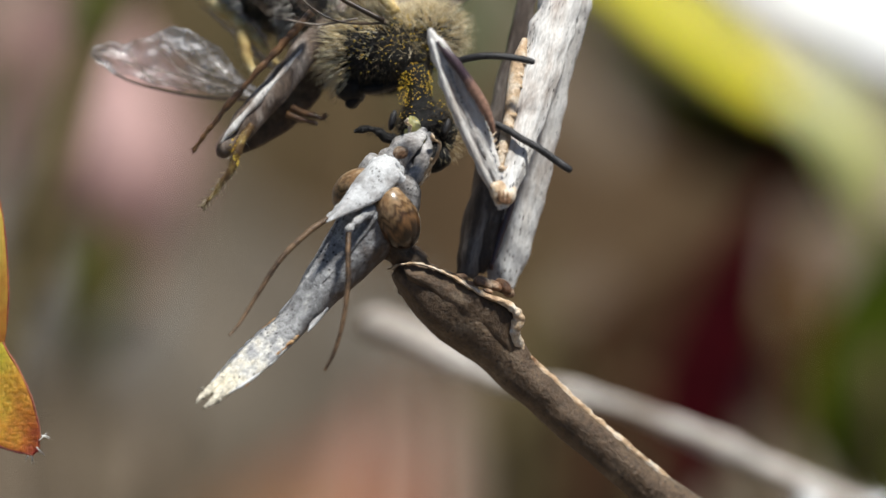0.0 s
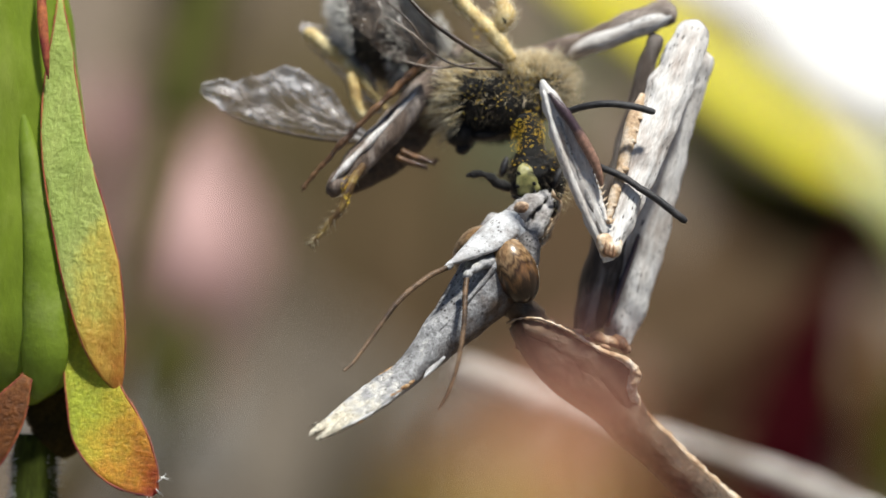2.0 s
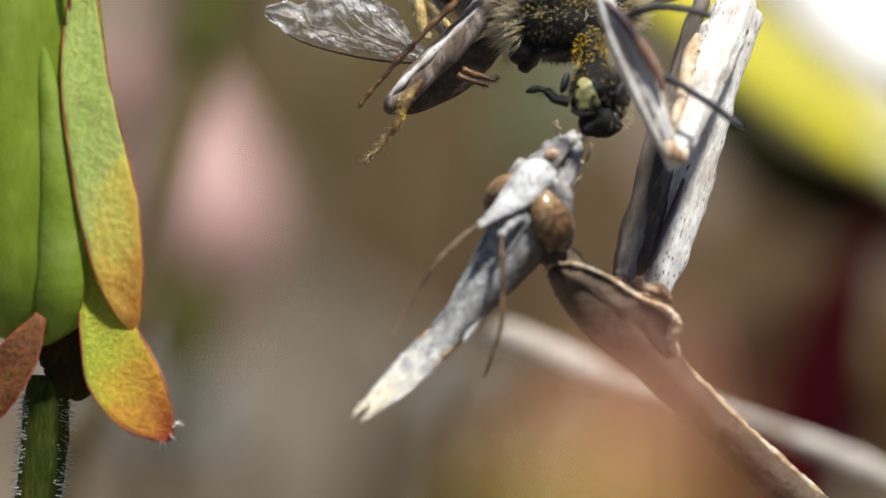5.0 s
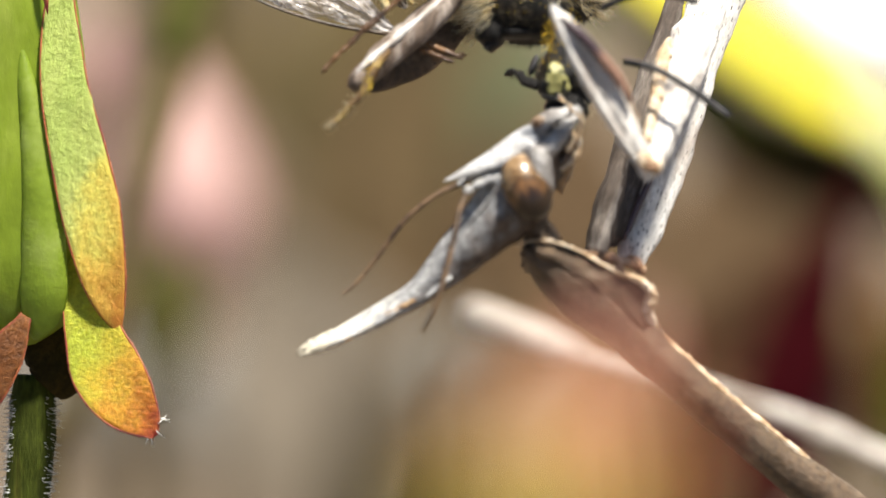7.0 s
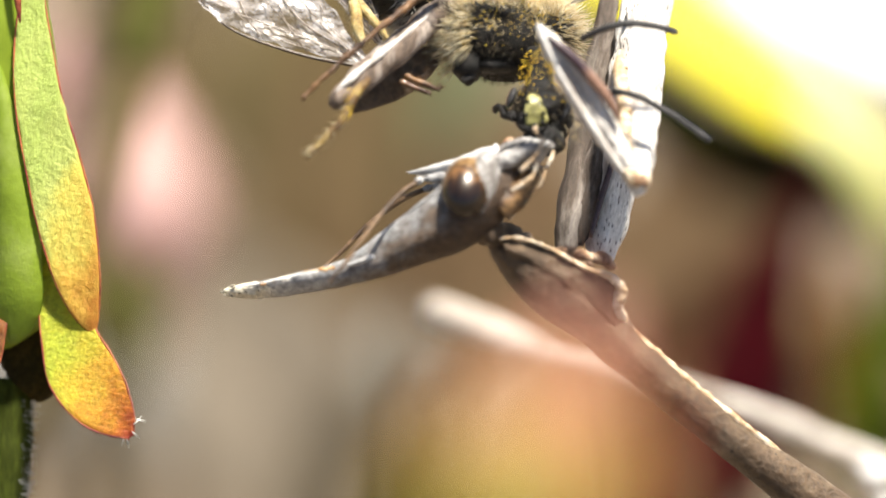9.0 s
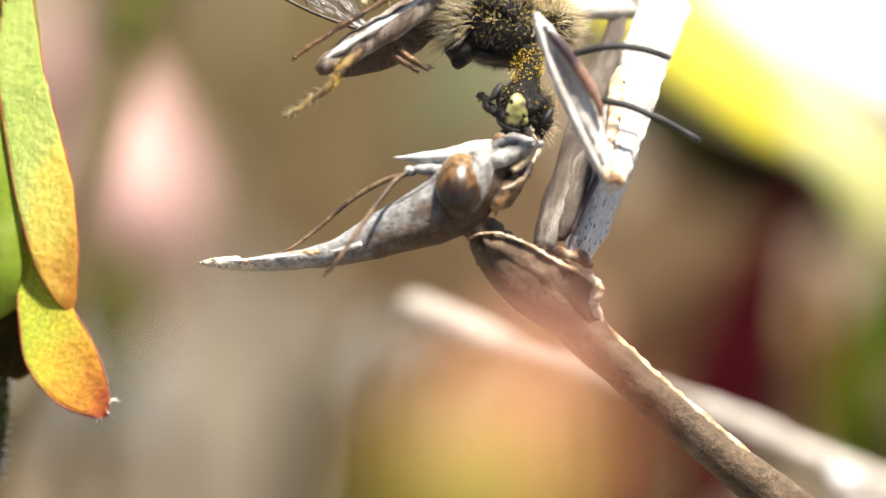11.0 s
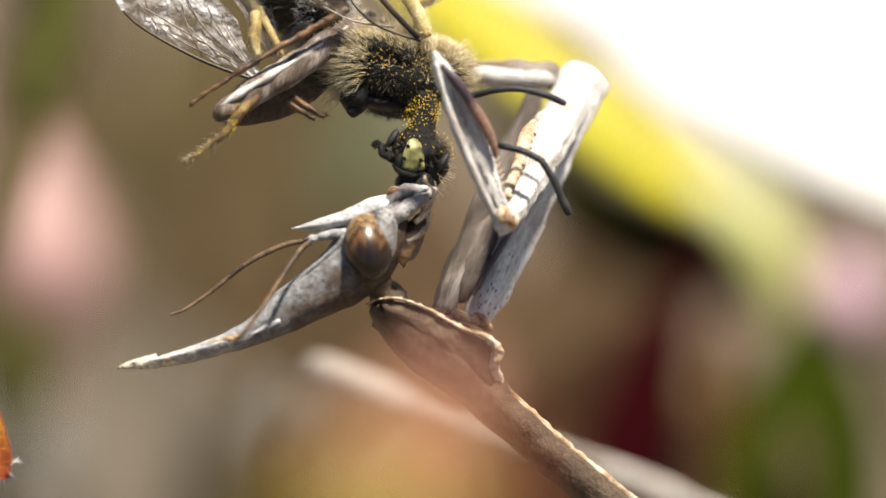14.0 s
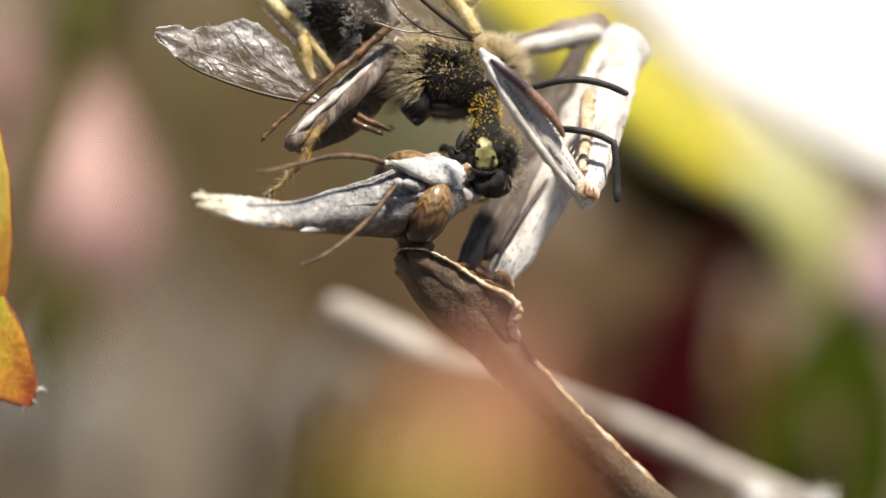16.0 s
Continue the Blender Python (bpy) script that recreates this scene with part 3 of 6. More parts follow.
blob(bm, (0.2, -0.2, 0.12), (0.2, 0.24, 0.3), (0, 12, 0), 3, 0.35, 3.5)
part("knee", bm, RIM, femur, "pale tan knobbly knee joint")
bm = B()
blob(bm, (0.0, -0.36, -0.1), (0.3, 0.12, 0.2), (0, 8, 0), 3, 0.35, 4)
for x in (-0.14, 0.0, 0.13):
    loft(bm, along(((x - 0.05, -0.42, 0.12), 0.03), ((x, -0.5, -0.06), 0.045), ((x + 0.05, -0.42, -0.24), 0.03)), n=8, rough=0.03, grain=6)
part("knee_hollow", bm, TAN, femur, "brown hollow of the knee")

# the tibia that folds back over the bee, with its spines and the dark claw; z runs along it from the knee
bm = loft(B(), along(((-0.05, 0, -0.3), 0.16, 0.14), ((0, 0, 0.4), 0.3, 0.17), ((0, 0, 1.5), 0.4, 0.17), ((0, 0, 2.8), 0.46, 0.17), ((0, 0, 4.0), 0.42, 0.16), ((-0.04, 0, 4.9), 0.3, 0.13), ((-0.1, 0, 5.6), 0.06, 0.06)),
          n=24, k=9, rough=0.08, grain=2.4, fold=-0.12, ridges=(5, 0.05))
tibia = part("tibia", bm, LEGWHITE, mantis, "pale spotted blade-like foreleg segment")
bm = loft(B(), along(((-0.1, -0.1, 0.2), 0.08, 0.08), ((-0.24, -0.12, 1.4), 0.11, 0.1), ((-0.28, -0.12, 2.8), 0.12, 0.1), ((-0.26, -0.12, 4.2), 0.1, 0.1), ((-0.14, -0.08, 5.3), 0.05, 0.05)), n=10, rough=0.04, grain=3)
part("tibia_keel", bm, LEGWHITE, tibia)
bm = loft(B(), along(((0.0, -0.14, 0.5), 0.03, 0.03), ((0.0, -0.15, 1.5), 0.07, 0.04), ((-0.02, -0.15, 2.8), 0.08, 0.04), ((-0.02, -0.14, 4.4), 0.05, 0.03)), n=8, rough=0.03, grain=4)
part("tibia_groove", bm, BARK, tibia, "grey-brown groove")
bm = loft(B(), along(((0.0, -0.1, 5.15), 0.07), ((0.14, -0.2, 4.7), 0.14), ((0.34, -0.26, 4.0), 0.16), ((0.5, -0.26, 3.1), 0.16), ((0.56, -0.22, 2.4), 0.13), ((0.52, -0.18, 1.95), 0.04)), n=12, k=6, rough=0.04)
part("claw", bm, CLAW, tibia, "curved red-brown claw with a dark purple tip", (0.3, 0, 3.4)).location = Vector((0.3, 0, 3.4)) * MM
for i in range(16):
    f = i / 15
    a = Vector((0.36 + 0.06 * math.sin(f * 3), -0.2, 3.5 - 2.7 * f))
    thorn(bm := B(), a, a + Vector((0.17 + 0.05 * (i % 2), -0.05, 0.1)), 0.04)
    part("spine", bm, RIM, tibia)

# far foreleg, seen on both sides of the bee
bm = loft(B(), along(((0, 0, -0.5), 0.12), ((0, 0, -0.2), 0.4), ((0.05, 0, 0.8), 0.42), ((0, 0, 2.2), 0.38), ((0, 0, 4), 0.46), ((0, 0, 6), 0.4), ((0, 0, 6.4), 0.1)), n=14, rough=0.12)
far_femur = part("far_femur", bm, LEGDARK, mantis, "pale and brown far forefemur behind the bee")
bm = loft(B(), along(((-0.12, -0.18, -0.35), 0.12), ((-0.12, -0.2, 0.2), 0.32), ((-0.12, -0.2, 1.4), 0.3), ((-0.12, -0.2, 2.6), 0.3), ((-0.1, -0.15, 3.6), 0.1)), n=14, rough=0.08)
part("far_femur_ridge", bm, LEGWHITE, far_femur, "pale upper ridge")
bm = loft(B(), along(((0, 0, -0.2), 0.3), ((0, 0, 0.8), 0.45), ((0, 0, 3.5), 0.45), ((0, 0, 6.5), 0.4), ((0, 0, 8.4), 0.3), ((0, 0, 9.3), 0.26), ((0, 0, 9.5), 0.1)), n=14, rough=0.12)
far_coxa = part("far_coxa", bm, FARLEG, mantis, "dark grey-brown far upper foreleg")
bm = loft(B(), along(((0.83, 1.60, 6.79), 0.15, 0.2), ((0.01, 0.90, 5.83), 0.42, 0.4), ((-1.28, 0.30, 4.34), 0.46, 0.4), ((-2.40, 0.00, 3.09), 0.42, 0.36), ((-2.96, -0.20, 2.43), 0.32, 0.3), ((-3.17, -0.20, 2.15), 0.1, 0.1)), n=18, k=6, rough=0.12, grain=1.6)
far_tibia = part("far_tibia", bm, LEGDARK, mantis, "brown and grey far foreleg segment gripping the bee", GRIP)
bm = loft(B(), along(((0.48, 1.10, 6.59), 0.04), ((-0.25, 0.45, 5.69), 0.08), ((-1.62, -0.12, 4.18), 0.1), ((-2.65, -0.42, 3.08), 0.1), ((-3.09, -0.45, 2.56), 0.06)), n=10, rough=0.06, grain=2.5)
part("far_tibia_keel", bm, LEGWHITE, far_tibia, "pale grey keel", GRIP)
bm = loft(B(), along(((0.27, 1.40, 4.81), 0.2, 0.1), ((-0.68, 1.20, 3.93), 0.5, 0.14), ((-1.63, 0.90, 3.11), 0.5, 0.14), ((-2.41, 0.60, 2.44), 0.3, 0.1), ((-2.75, 0.50, 2.18), 0.06, 0.05)), n=14, rough=0.1)
part("far_tibia_flange", bm, BROWN, far_tibia, "tan brown flange", GRIP)

# the head: crown axis along x, face towards z
HEADROWS = [(-1.75, 0, 0.55, 0.2, 0.16, 0), (-1.45, 0, 0.5, 0.46, 0.4, 0), (-0.8, 0, 0.2, 0.78, 0.8, 0), (0, 0, -0.25, 0.98, 0.98, 0), (0.8, 0, -0.52, 0.98, 0.98, 0), (1.7, 0, -0.62, 0.86, 0.84, 0),
            (2.7, 0, -0.7, 0.70, 0.7, 0), (3.6, 0, -0.79, 0.56, 0.55, 0.0), (4.3, 0, -0.82, 0.50, 0.40, 0.08), (4.9, 0, -0.78, 0.54, 0.32, 0.16), (5.6, 0, -0.68, 0.58, 0.27, 0.2), (6.4, 0, -0.52, 0.56, 0.22, 0.2),
            (7.1, 0, -0.36, 0.47, 0.18, 0.2), (7.6, 0, -0.2, 0.36, 0.13, 0.2), (7.8, 0, -0.1, 0.28, 0.09, 0.2)]
bm = loft(B(), HEADROWS, up=(0, 0, 1), n=44, k=9, rough=0.045, grain=1.8, ridges=(5, 0.02))
for s in (-1, 1):
    loft(bm, along(((7.2, 0.18 * s, -0.28), 0.16, 0.24), ((7.7, 0.19 * s, -0.1), 0.15, 0.17), ((8.1, 0.19 * s, 0.02), 0.1, 0.1), ((8.36, 0.16 * s, 0.08), 0.012, 0.012)), up=(0, 0, 1), n=10)
    thorn(bm, (7.8, 0.36 * s, 0.02), (8.02, 0.44 * s, 0.06), 0.05)
head = part("head", bm, HEADSHADED, mantis, "grey speckled conical head with a white forked crown")
for s in (-1, 1):
    bm = loft(B(), along(((4.5, 0.45 * s, -0.76), 0.02), ((5.2, 0.53 * s, -0.62), 0.035), ((5.9, 0.555 * s, -0.5), 0.04), ((6.7, 0.51 * s, -0.33), 0.035), ((7.5, 0.36 * s, -0.12), 0.02)), n=8, k=7, rough=0.05, grain=5)
    part("crown_edge", bm, CROWN, head, "sharp white edge of the crown")
    bm = B()
    for x, r in ((4.75, 0.13), (5.0, 0.16), (5.3, 0.13), (5.5, 0.16), (5.8, 0.1), (6.1, 0.12), (6.5, 0.07), (6.9, 0.06)):
        blob(bm, (x, 0.52 * s, -0.66 + 0.16 * (x - 4.9)), (r * 1.2, r * 0.3, r * 0.5), (0, -14, 0), 3, 0.7, 5)
    part("crown_blotch", bm, BLOTCH, head, "brown blotches on the edge")
    bm = loft(B(), along(((3.4, 0.42 * s, -0.85), 0.2, 0.12), ((3.9, 0.52 * s, -0.85), 0.14, 0.09), ((4.35, 0.62 * s, -0.82), 0.02, 0.02)), up=(0, 0, 1), n=10)
    part("crown_tooth", bm, CROWN, head, "small white side tooth")
    bm = loft(B(), along(((-0.7, 0.5 * s, 0.60), 0.12), ((0.1, 0.60 * s, 0.56), 0.13), ((0.8, 0.54 * s, 0.34), 0.10), ((1.9, 0.42 * s, 0.06), 0.06), ((3.0, 0.3 * s, -0.16), 0.03)), up=(0, 0, 1), n=10, rough=0.03, grain=4)
    part("face_ridge", bm, HEADSHADED, head, "pale ridge beside the face")
for s in (1, -1):
    bm = blob(B(), (0, 0, 0), (0.76, 0.66, 1.06), (0, 0, 0), 4)
    e = part("compound_eye", bm, EYE, head, "glossy amber-brown eye with dark streaks")
    e.matrix_local = pose(-0.02 * MM, 0.84 * s * MM, -0.06 * MM, 8 * s, -34, 40 * s)
    bm = B()
    blob(bm, (-0.5, 0.72 * s, -0.06), (0.46, 0.5, 1.0), (0, -34, 0), 3, 0.12, 3)
    blob(bm, (0.3, 0.58 * s, -0.2), (0.5, 0.42, 0.8), (0, -30, 0), 3, 0.12, 3)
    part("eye_socket", bm, BARK, head, "grey-brown rim round the eye")
    bm = loft(B(), along(((0.3, 0.36 * s, 0.5), 0.2), ((0.7, 0.38 * s, 0.7), 0.17), ((1.05, 0.4 * s, 0.82), 0.13), ((1.2, 0.4 * s, 0.86), 0.07), ((1.33, 0.4 * s, 0.87), 0.12), ((1.46, 0.4 * s, 0.87), 0.1), ((1.52, 0.4 * s, 0.86), 0.05)), n=12, rough=0.04, grain=4)
    part("scape", bm, HEADSHADED, head, "grey speckled jointed antenna base")
near_rows = [((1.4, 0.4, 0.86), 0.090), ((1.9, 0.75, 0.74), 0.102), ((2.7, 1.3, 0.34), 0.096), ((3.7, 1.75, -0.2), 0.084), ((4.5, 1.95, -0.6), 0.072), ((5.1, 2.0, -0.8), 0.054)]
far_rows = [((1.4, -0.4, 0.86), 0.090), ((2.2, -0.5, 1.08), 0.108), ((3.4, -0.6, 1.1), 0.102), ((4.7, -0.55, 0.85), 0.078), ((5.7, -0.45, 0.72), 0.060), ((6.2, -0.4, 0.78), 0.048)]
feelers = []
for rows in (near_rows, far_rows):
    bm = loft(B(), along(*rows), up=(0, 0.3, 1), n=10, k=18, beads=0.34)
    feelers.append((part("antenna", bm, FEELER, head, "thin brown ringed antenna", rows[0][0]), rows[0][0]))
bm = loft(B(), along(((-1.22, 0, 0.66), 0.34, 0.26), ((-1.05, 0, 0.78), 0.52, 0.32), ((-0.6, 0, 0.84), 0.56, 0.34), ((-0.1, 0, 0.88), 0.55, 0.32), ((0.35, 0, 0.98), 0.46, 0.26), ((0.9, 0, 1.14), 0.28, 0.18), ((1.4, 0, 1.31), 0.12, 0.09), ((1.78, 0, 1.45), 0.01, 0.01)), up=(0, 0, 1), n=26, k=8, rough=0.03, grain=3, ridges=(4, 0.06))
for c, r in (((-1.05, 0.30, 0.93), 0.12), ((-1.1, -0.28, 0.92), 0.12), ((-0.85, 0.58, 0.76), 0.15), ((-0.85, -0.58, 0.76), 0.15)):
    blob(bm, c, (r * 1.5, r, r * 0.8), (20, 40, 60 * c[1]), 3, 0.4, 5)
part("frontal_shield", bm, CROWN, head, "white pointed frontal plate with dark specks")
bm = loft(B(), along(((-1.00, 0, 0.72), 0.46, 0.26), ((-1.54, 0, 0.86), 0.4, 0.24), ((-2.08, 0, 0.78), 0.34, 0.2), ((-2.47, 0, 0.6), 0.2, 0.12), ((-2.63, 0, 0.5), 0.04, 0.04)), up=(0, 0, 1), n=16, k=7, rough=0.1, grain=4, ridges=(4, 0.06))
part("labrum", bm, BARK, head, "grey-brown upper lip")
bm = blob(B(), (-1.5, 0.08, 0.98), (0.24, 0.26, 0.22), (0, 0, 0), 3, 0.15, 4)
part("lip_bulb", bm, TAN, head, "round tan bulb above the lip")
for s in (1, -1):
    bm = loft(B(), along(((-0.75, 0.62 * s, 0.3), 0.24, 0.3), ((-1.31, 0.56 * s, 0.36), 0.27, 0.3), ((-2.01, 0.42 * s, 0.45), 0.2, 0.24), ((-2.55, 0.2 * s, 0.5), 0.09, 0.12), ((-2.74, 0.06 * s, 0.5), 0.02)), n=14, k=7, rough=0.1, grain=4)
    part("mandible", bm, BARK, head, "grey-brown jaw")
    bm = loft(B(), along(((-1.62, 0.5 * s, -0.1), 0.08), ((-2.16, 0.6 * s, 0.08), 0.075), ((-2.36, 0.62 * s, 0.22), 0.055), ((-2.55, 0.62 * s, 0.45), 0.065), ((-2.55, 0.6 * s, 0.62), 0.05), ((-2.47, 0.56 * s, 0.9), 0.06), ((-2.55, 0.5 * s, 1.05), 0.02)), n=10, k=6, rough=0.05, grain=6)
    part("palp", bm, RIM, head, "jointed brown mouth palp")
    bm = loft(B(), along(((-1.16, 0.3 * s, -0.5), 0.1), ((-1.77, 0.4 * s, -0.45), 0.08), ((-1.99, 0.42 * s, -0.3), 0.06), ((-2.16, 0.42 * s, -0.05), 0.065), ((-2.08, 0.4 * s, 0.12), 0.05), ((-2.12, 0.38 * s, 0.3), 0.02)), n=10, k=6, rough=0.05, grain=6)
    part("lower_palp", bm, RIM, head, "small brown lower palp")
bm = loft(B(), along(((-0.60, 0, -0.7), 0.5), ((-1.16, 0, -0.55), 0.44), ((-1.77, 0, -0.2), 0.3), ((-2.08, 0, 0.0), 0.1)), up=(0, 0, 1), n=12, rough=0.15, grain=3)
part("labium", bm, LIP, head, "dark brown lower mouthparts")

# ---- the bee ----
bee = thing("bee", "black bee with cream fur and yellow pollen, gripped by a mantis", "insect")


def bee_part(name, bm, mat, parent=None, label=""):
    return part(name, bm, mat, parent or bee, label, GRIP)


THORAX = [((1.82, 1.30, 5.18), (1.70, 1.6, 1.26)), ((3.21, 1.70, 5.64), (1.05, 1.25, 0.92))]
bm = B()
blob(bm, THORAX[0][0], THORAX[0][1], (0, 12, 0), 4, 0.07, 1.5)
blob(bm, THORAX[1][0], THORAX[1][1], (0, 0, 0), 4, 0.06, 1.5)
blob(bm, (0.95, 0.70, 4.12), (0.5, 0.6, 0.5), (0, 35, 0), 3, 0.25, 2.4)
blob(bm, (0.98, 0.50, 3.72), (0.2, 0.25, 0.26), (0, 30, 0), 3, 0.4, 4)
blob(bm, (1.75, 0.50, 4.16), (0.7, 0.5, 0.22), (0, -8, 0), 3, 0.2, 2)
thorax = bee_part("thorax", bm, BLACK, None, "black thorax")
bm = loft(B(), along(((2.90, 0.40, 4.69), 0.5), ((3.07, 0.20, 4.07), 0.4), ((3.10, 0.10, 3.55), 0.4), ((3.13, 0.00, 3.09), 0.5)), n=14, rough=0.1)
bee_part("neck", bm, BLACK)
bm = B()
blob(bm, (3.20, 0.10, 2.99), (0.8, 0.64, 0.68), (0, 18, 0), 4, 0.18, 2.4)
blob(bm, (3.72, 0.15, 2.47), (0.42, 0.46, 0.66), (0, 35, 0), 3, 0.2, 2.6)
blob(bm, (2.99, -0.15, 2.46), (0.55, 0.45, 0.42), (0, 10, 0), 3, 0.1, 2)
blob(bm, (3.42, -0.15, 1.98), (0.46, 0.42, 0.52), (0, 20, 0), 3, 0.25, 2.6)
blob(bm, (3.02, -0.25, 1.86), (0.34, 0.32, 0.36), (0, -10, 0), 3, 0.25, 3)
bee_head = bee_part("head", bm, BLACK, None, "black hairy head with a yellow face plate")
bm = loft(B(), along(((2.90, -0.42, 3.28), 0.1, 0.05), ((2.89, -0.55, 3.14), 0.22, 0.06), ((2.91, -0.62, 2.90), 0.29, 0.07), ((2.98, -0.62, 2.63), 0.36, 0.07), ((3.05, -0.58, 2.42), 0.34, 0.06), ((3.08, -0.50, 2.30), 0.12, 0.05)), n=16, k=6, rough=0.04, grain=4)
plate = bee_part("clypeus", bm, CLYPEUS, bee_head, "pale yellow face plate")
bm = B()
for px in ((2.68, -0.74, 2.59), (3.20, -0.74, 2.69), (3.22, -0.66, 2.42), (2.72, -0.66, 3.00), (2.98, -0.62, 2.32)):
    blob(bm, px, (0.07, 0.04, 0.06), (0, 30, 0), 2, 0.5, 7)
bee_part("face_mark", bm, BLACK, plate, "small black marks")
bm = loft(B(), along(((2.50, -0.55, 2.28), 0.05), ((2.77, -0.62, 2.18), 0.09), ((3.11, -0.62, 2.18), 0.09), ((3.36, -0.55, 2.32), 0.05)), n=10, rough=0.04)
bee_part("labrum", bm, BLACK, bee_head)
for c, turn in (((2.25, -0.15, 3.15), 15), ((3.91, -0.30, 2.86), 18)):
    bm = blob(B(), c, (0.12, 0.24, 0.34), (0, turn, 0), 3)
    bee_part("bee_eye", bm, FEELERBLACK, bee_head, "dark oval eye")
bm = loft(B(), along(((3.57, -0.10, 2.29), 0.26), ((3.78, -0.10, 1.91), 0.26), ((3.54, -0.20, 1.64), 0.16), ((3.29, -0.30, 1.53), 0.04)), n=12, rough=0.08, grain=3)
bee_part("mandible", bm, BLACK, bee_head)
ROOTS = ((4.01, -1.60, 4.91), (4.86, -1.60, 3.39))
bm = loft(B(), along((ROOTS[0], 0.104), ((4.66, -2.20, 5.14), 0.110), ((5.33, -2.40, 5.24), 0.112), ((6.09, -2.40, 5.18), 0.110), ((6.68, -2.30, 5.04), 0.104), ((6.80, -2.30, 5.00), 0.049)), n=12, k=8, beads=0.05)
antenna_up = part("antenna", bm, FEELERBLACK, bee, "long black segmented antenna", ROOTS[0])
bm = loft(B(), along((ROOTS[1], 0.104), ((5.34, -2.20, 3.23), 0.110), ((5.87, -2.40, 3.02), 0.112), ((6.37, -2.50, 2.70), 0.110)), n=12, k=6, beads=0.05)
antenna = part("antenna", bm, FEELERBLACK, bee, "long black segmented antenna", ROOTS[1])
JOINT = (6.34, -2.50, 2.72)
bm = loft(B(), along(((6.30, -2.50, 2.74), 0.110), ((6.84, -2.50, 2.42), 0.116), ((7.38, -2.50, 2.03), 0.122), ((7.75, -2.50, 1.76), 0.116), ((7.85, -2.50, 1.69), 0.049)), n=12, k=6, beads=0.05)
antenna_tip = part("antenna_tip", bm, FEELERBLACK, antenna, "", JOINT)

bm = B()
blob(bm, (-1.49, 3.00, 7.08), (2.0, 1.7, 1.35), (0, 30, 0), 4, 0.05, 1.2)
abdomen = bee_part("abdomen", bm, BLACK, None, "dark banded abdomen")


def leg(label, mat, *pairs, rough=0.06, claws=None, hair=90, fuzz=0):
    bm = loft(B(), along(*pairs), n=12, k=6, rough=rough, grain=4)
    if hair:
        bristles(bm, along(*pairs), hair * 2, (0.05, 0.16), 0.006, 0.8)
    if claws:
        e = Vector(pairs[-1][0])
        for d in claws:
            thorn(bm, e, e + Vector(d), 0.04)
    ob = bee_part("leg", bm, mat, None, label)
    if fuzz:
        tagged(bee_part("fur", bristles(B(), along(*pairs), fuzz, (0.1, 0.32), 0.007, 0.8, seed=fuzz), FURPALE, ob, "cream fuzz"), kind="stuff")
    return ob


leg("amber jointed leg", AMBER, ((-0.16, -0.10, 6.56), 0.12), ((-0.93, -0.20, 5.76), 0.12), ((-1.62, -0.30, 5.04), 0.1), ((-2.30, -0.35, 4.31), 0.07), ((-2.48, -0.35, 4.11), 0.1), ((-2.96, -0.35, 3.59), 0.08), ((-3.33, -0.35, 3.15), 0.06), ((-3.54, -0.35, 2.91), 0.08),
    ((-3.82, -0.30, 2.56), 0.05), ((-3.97, -0.30, 2.36), 0.06), claws=((-0.05, 0, -0.16), (0.06, 0, -0.12)))
leg("pollen-dusted lower leg", TARSUS, ((-2.10, -0.40, 3.14), 0.1), ((-2.44, -0.55, 2.63), 0.14), ((-2.68, -0.60, 1.99), 0.13), ((-2.85, -0.60, 1.63), 0.11), ((-3.05, -0.60, 1.41), 0.085), ((-3.19, -0.60, 1.19), 0.095), ((-3.36, -0.60, 0.98), 0.065), ((-3.50, -0.60, 0.83), 0.075),
    ((-3.60, -0.60, 0.69), 0.04), ((-3.67, -0.60, 0.60), 0.05), rough=0.05, hair=110, claws=((-0.1, 0, 0.02), (0.02, 0, -0.13)), fuzz=150)
leg("golden pollen-covered hind leg", GOLD, ((-4.15, 2.50, 7.26), 0.12), ((-3.94, 2.50, 7.12), 0.21), ((-3.37, 2.30, 6.69), 0.23), ((-2.79, 2.20, 6.23), 0.22), ((-2.44, 2.10, 5.87), 0.18), ((-1.82, 1.80, 5.23), 0.12), ((-1.47, 1.70, 4.82), 0.06), rough=0.03, hair=0, fuzz=300)
leg("cream lower hind leg", GOLD, ((-2.63, 2.00, 5.90), 0.16), ((-2.52, 1.80, 5.47), 0.2), ((-2.45, 1.70, 5.05), 0.18), ((-2.20, 1.60, 4.56), 0.1), rough=0.03, hair=0, fuzz=180)
leg("short brown leg stub", AMBER, ((-0.94, 0.50, 3.55), 0.1), ((-0.42, 0.35, 3.37), 0.09), ((0.03, 0.30, 3.23), 0.07), ((0.15, 0.30, 3.34), 0.05))
leg("short brown leg stub", AMBER, ((-1.08, 0.50, 3.38), 0.09), ((-0.56, 0.35, 3.16), 0.08), ((-0.14, 0.30, 3.08), 0.06))
FORE = (2.42, -0.30, 2.56)
bm = loft(B(), along((FORE, 0.14), ((2.12, -0.45, 2.63), 0.16), ((1.86, -0.55, 2.85), 0.12), ((1.57, -0.60, 2.95), 0.1), ((1.26, -0.60, 2.92), 0.08), ((1.08, -0.60, 2.87), 0.04)), n=12, k=6, rough=0.08, grain=4)
bristles(bm, along((FORE, 0.2), ((1.86, -0.55, 2.85), 0.17), ((1.26, -0.60, 2.92), 0.1)), 60, (0.06, 0.16), 0.01)
foreleg = part("leg", bm, BLACK, bee, "short black curved foreleg", FORE)
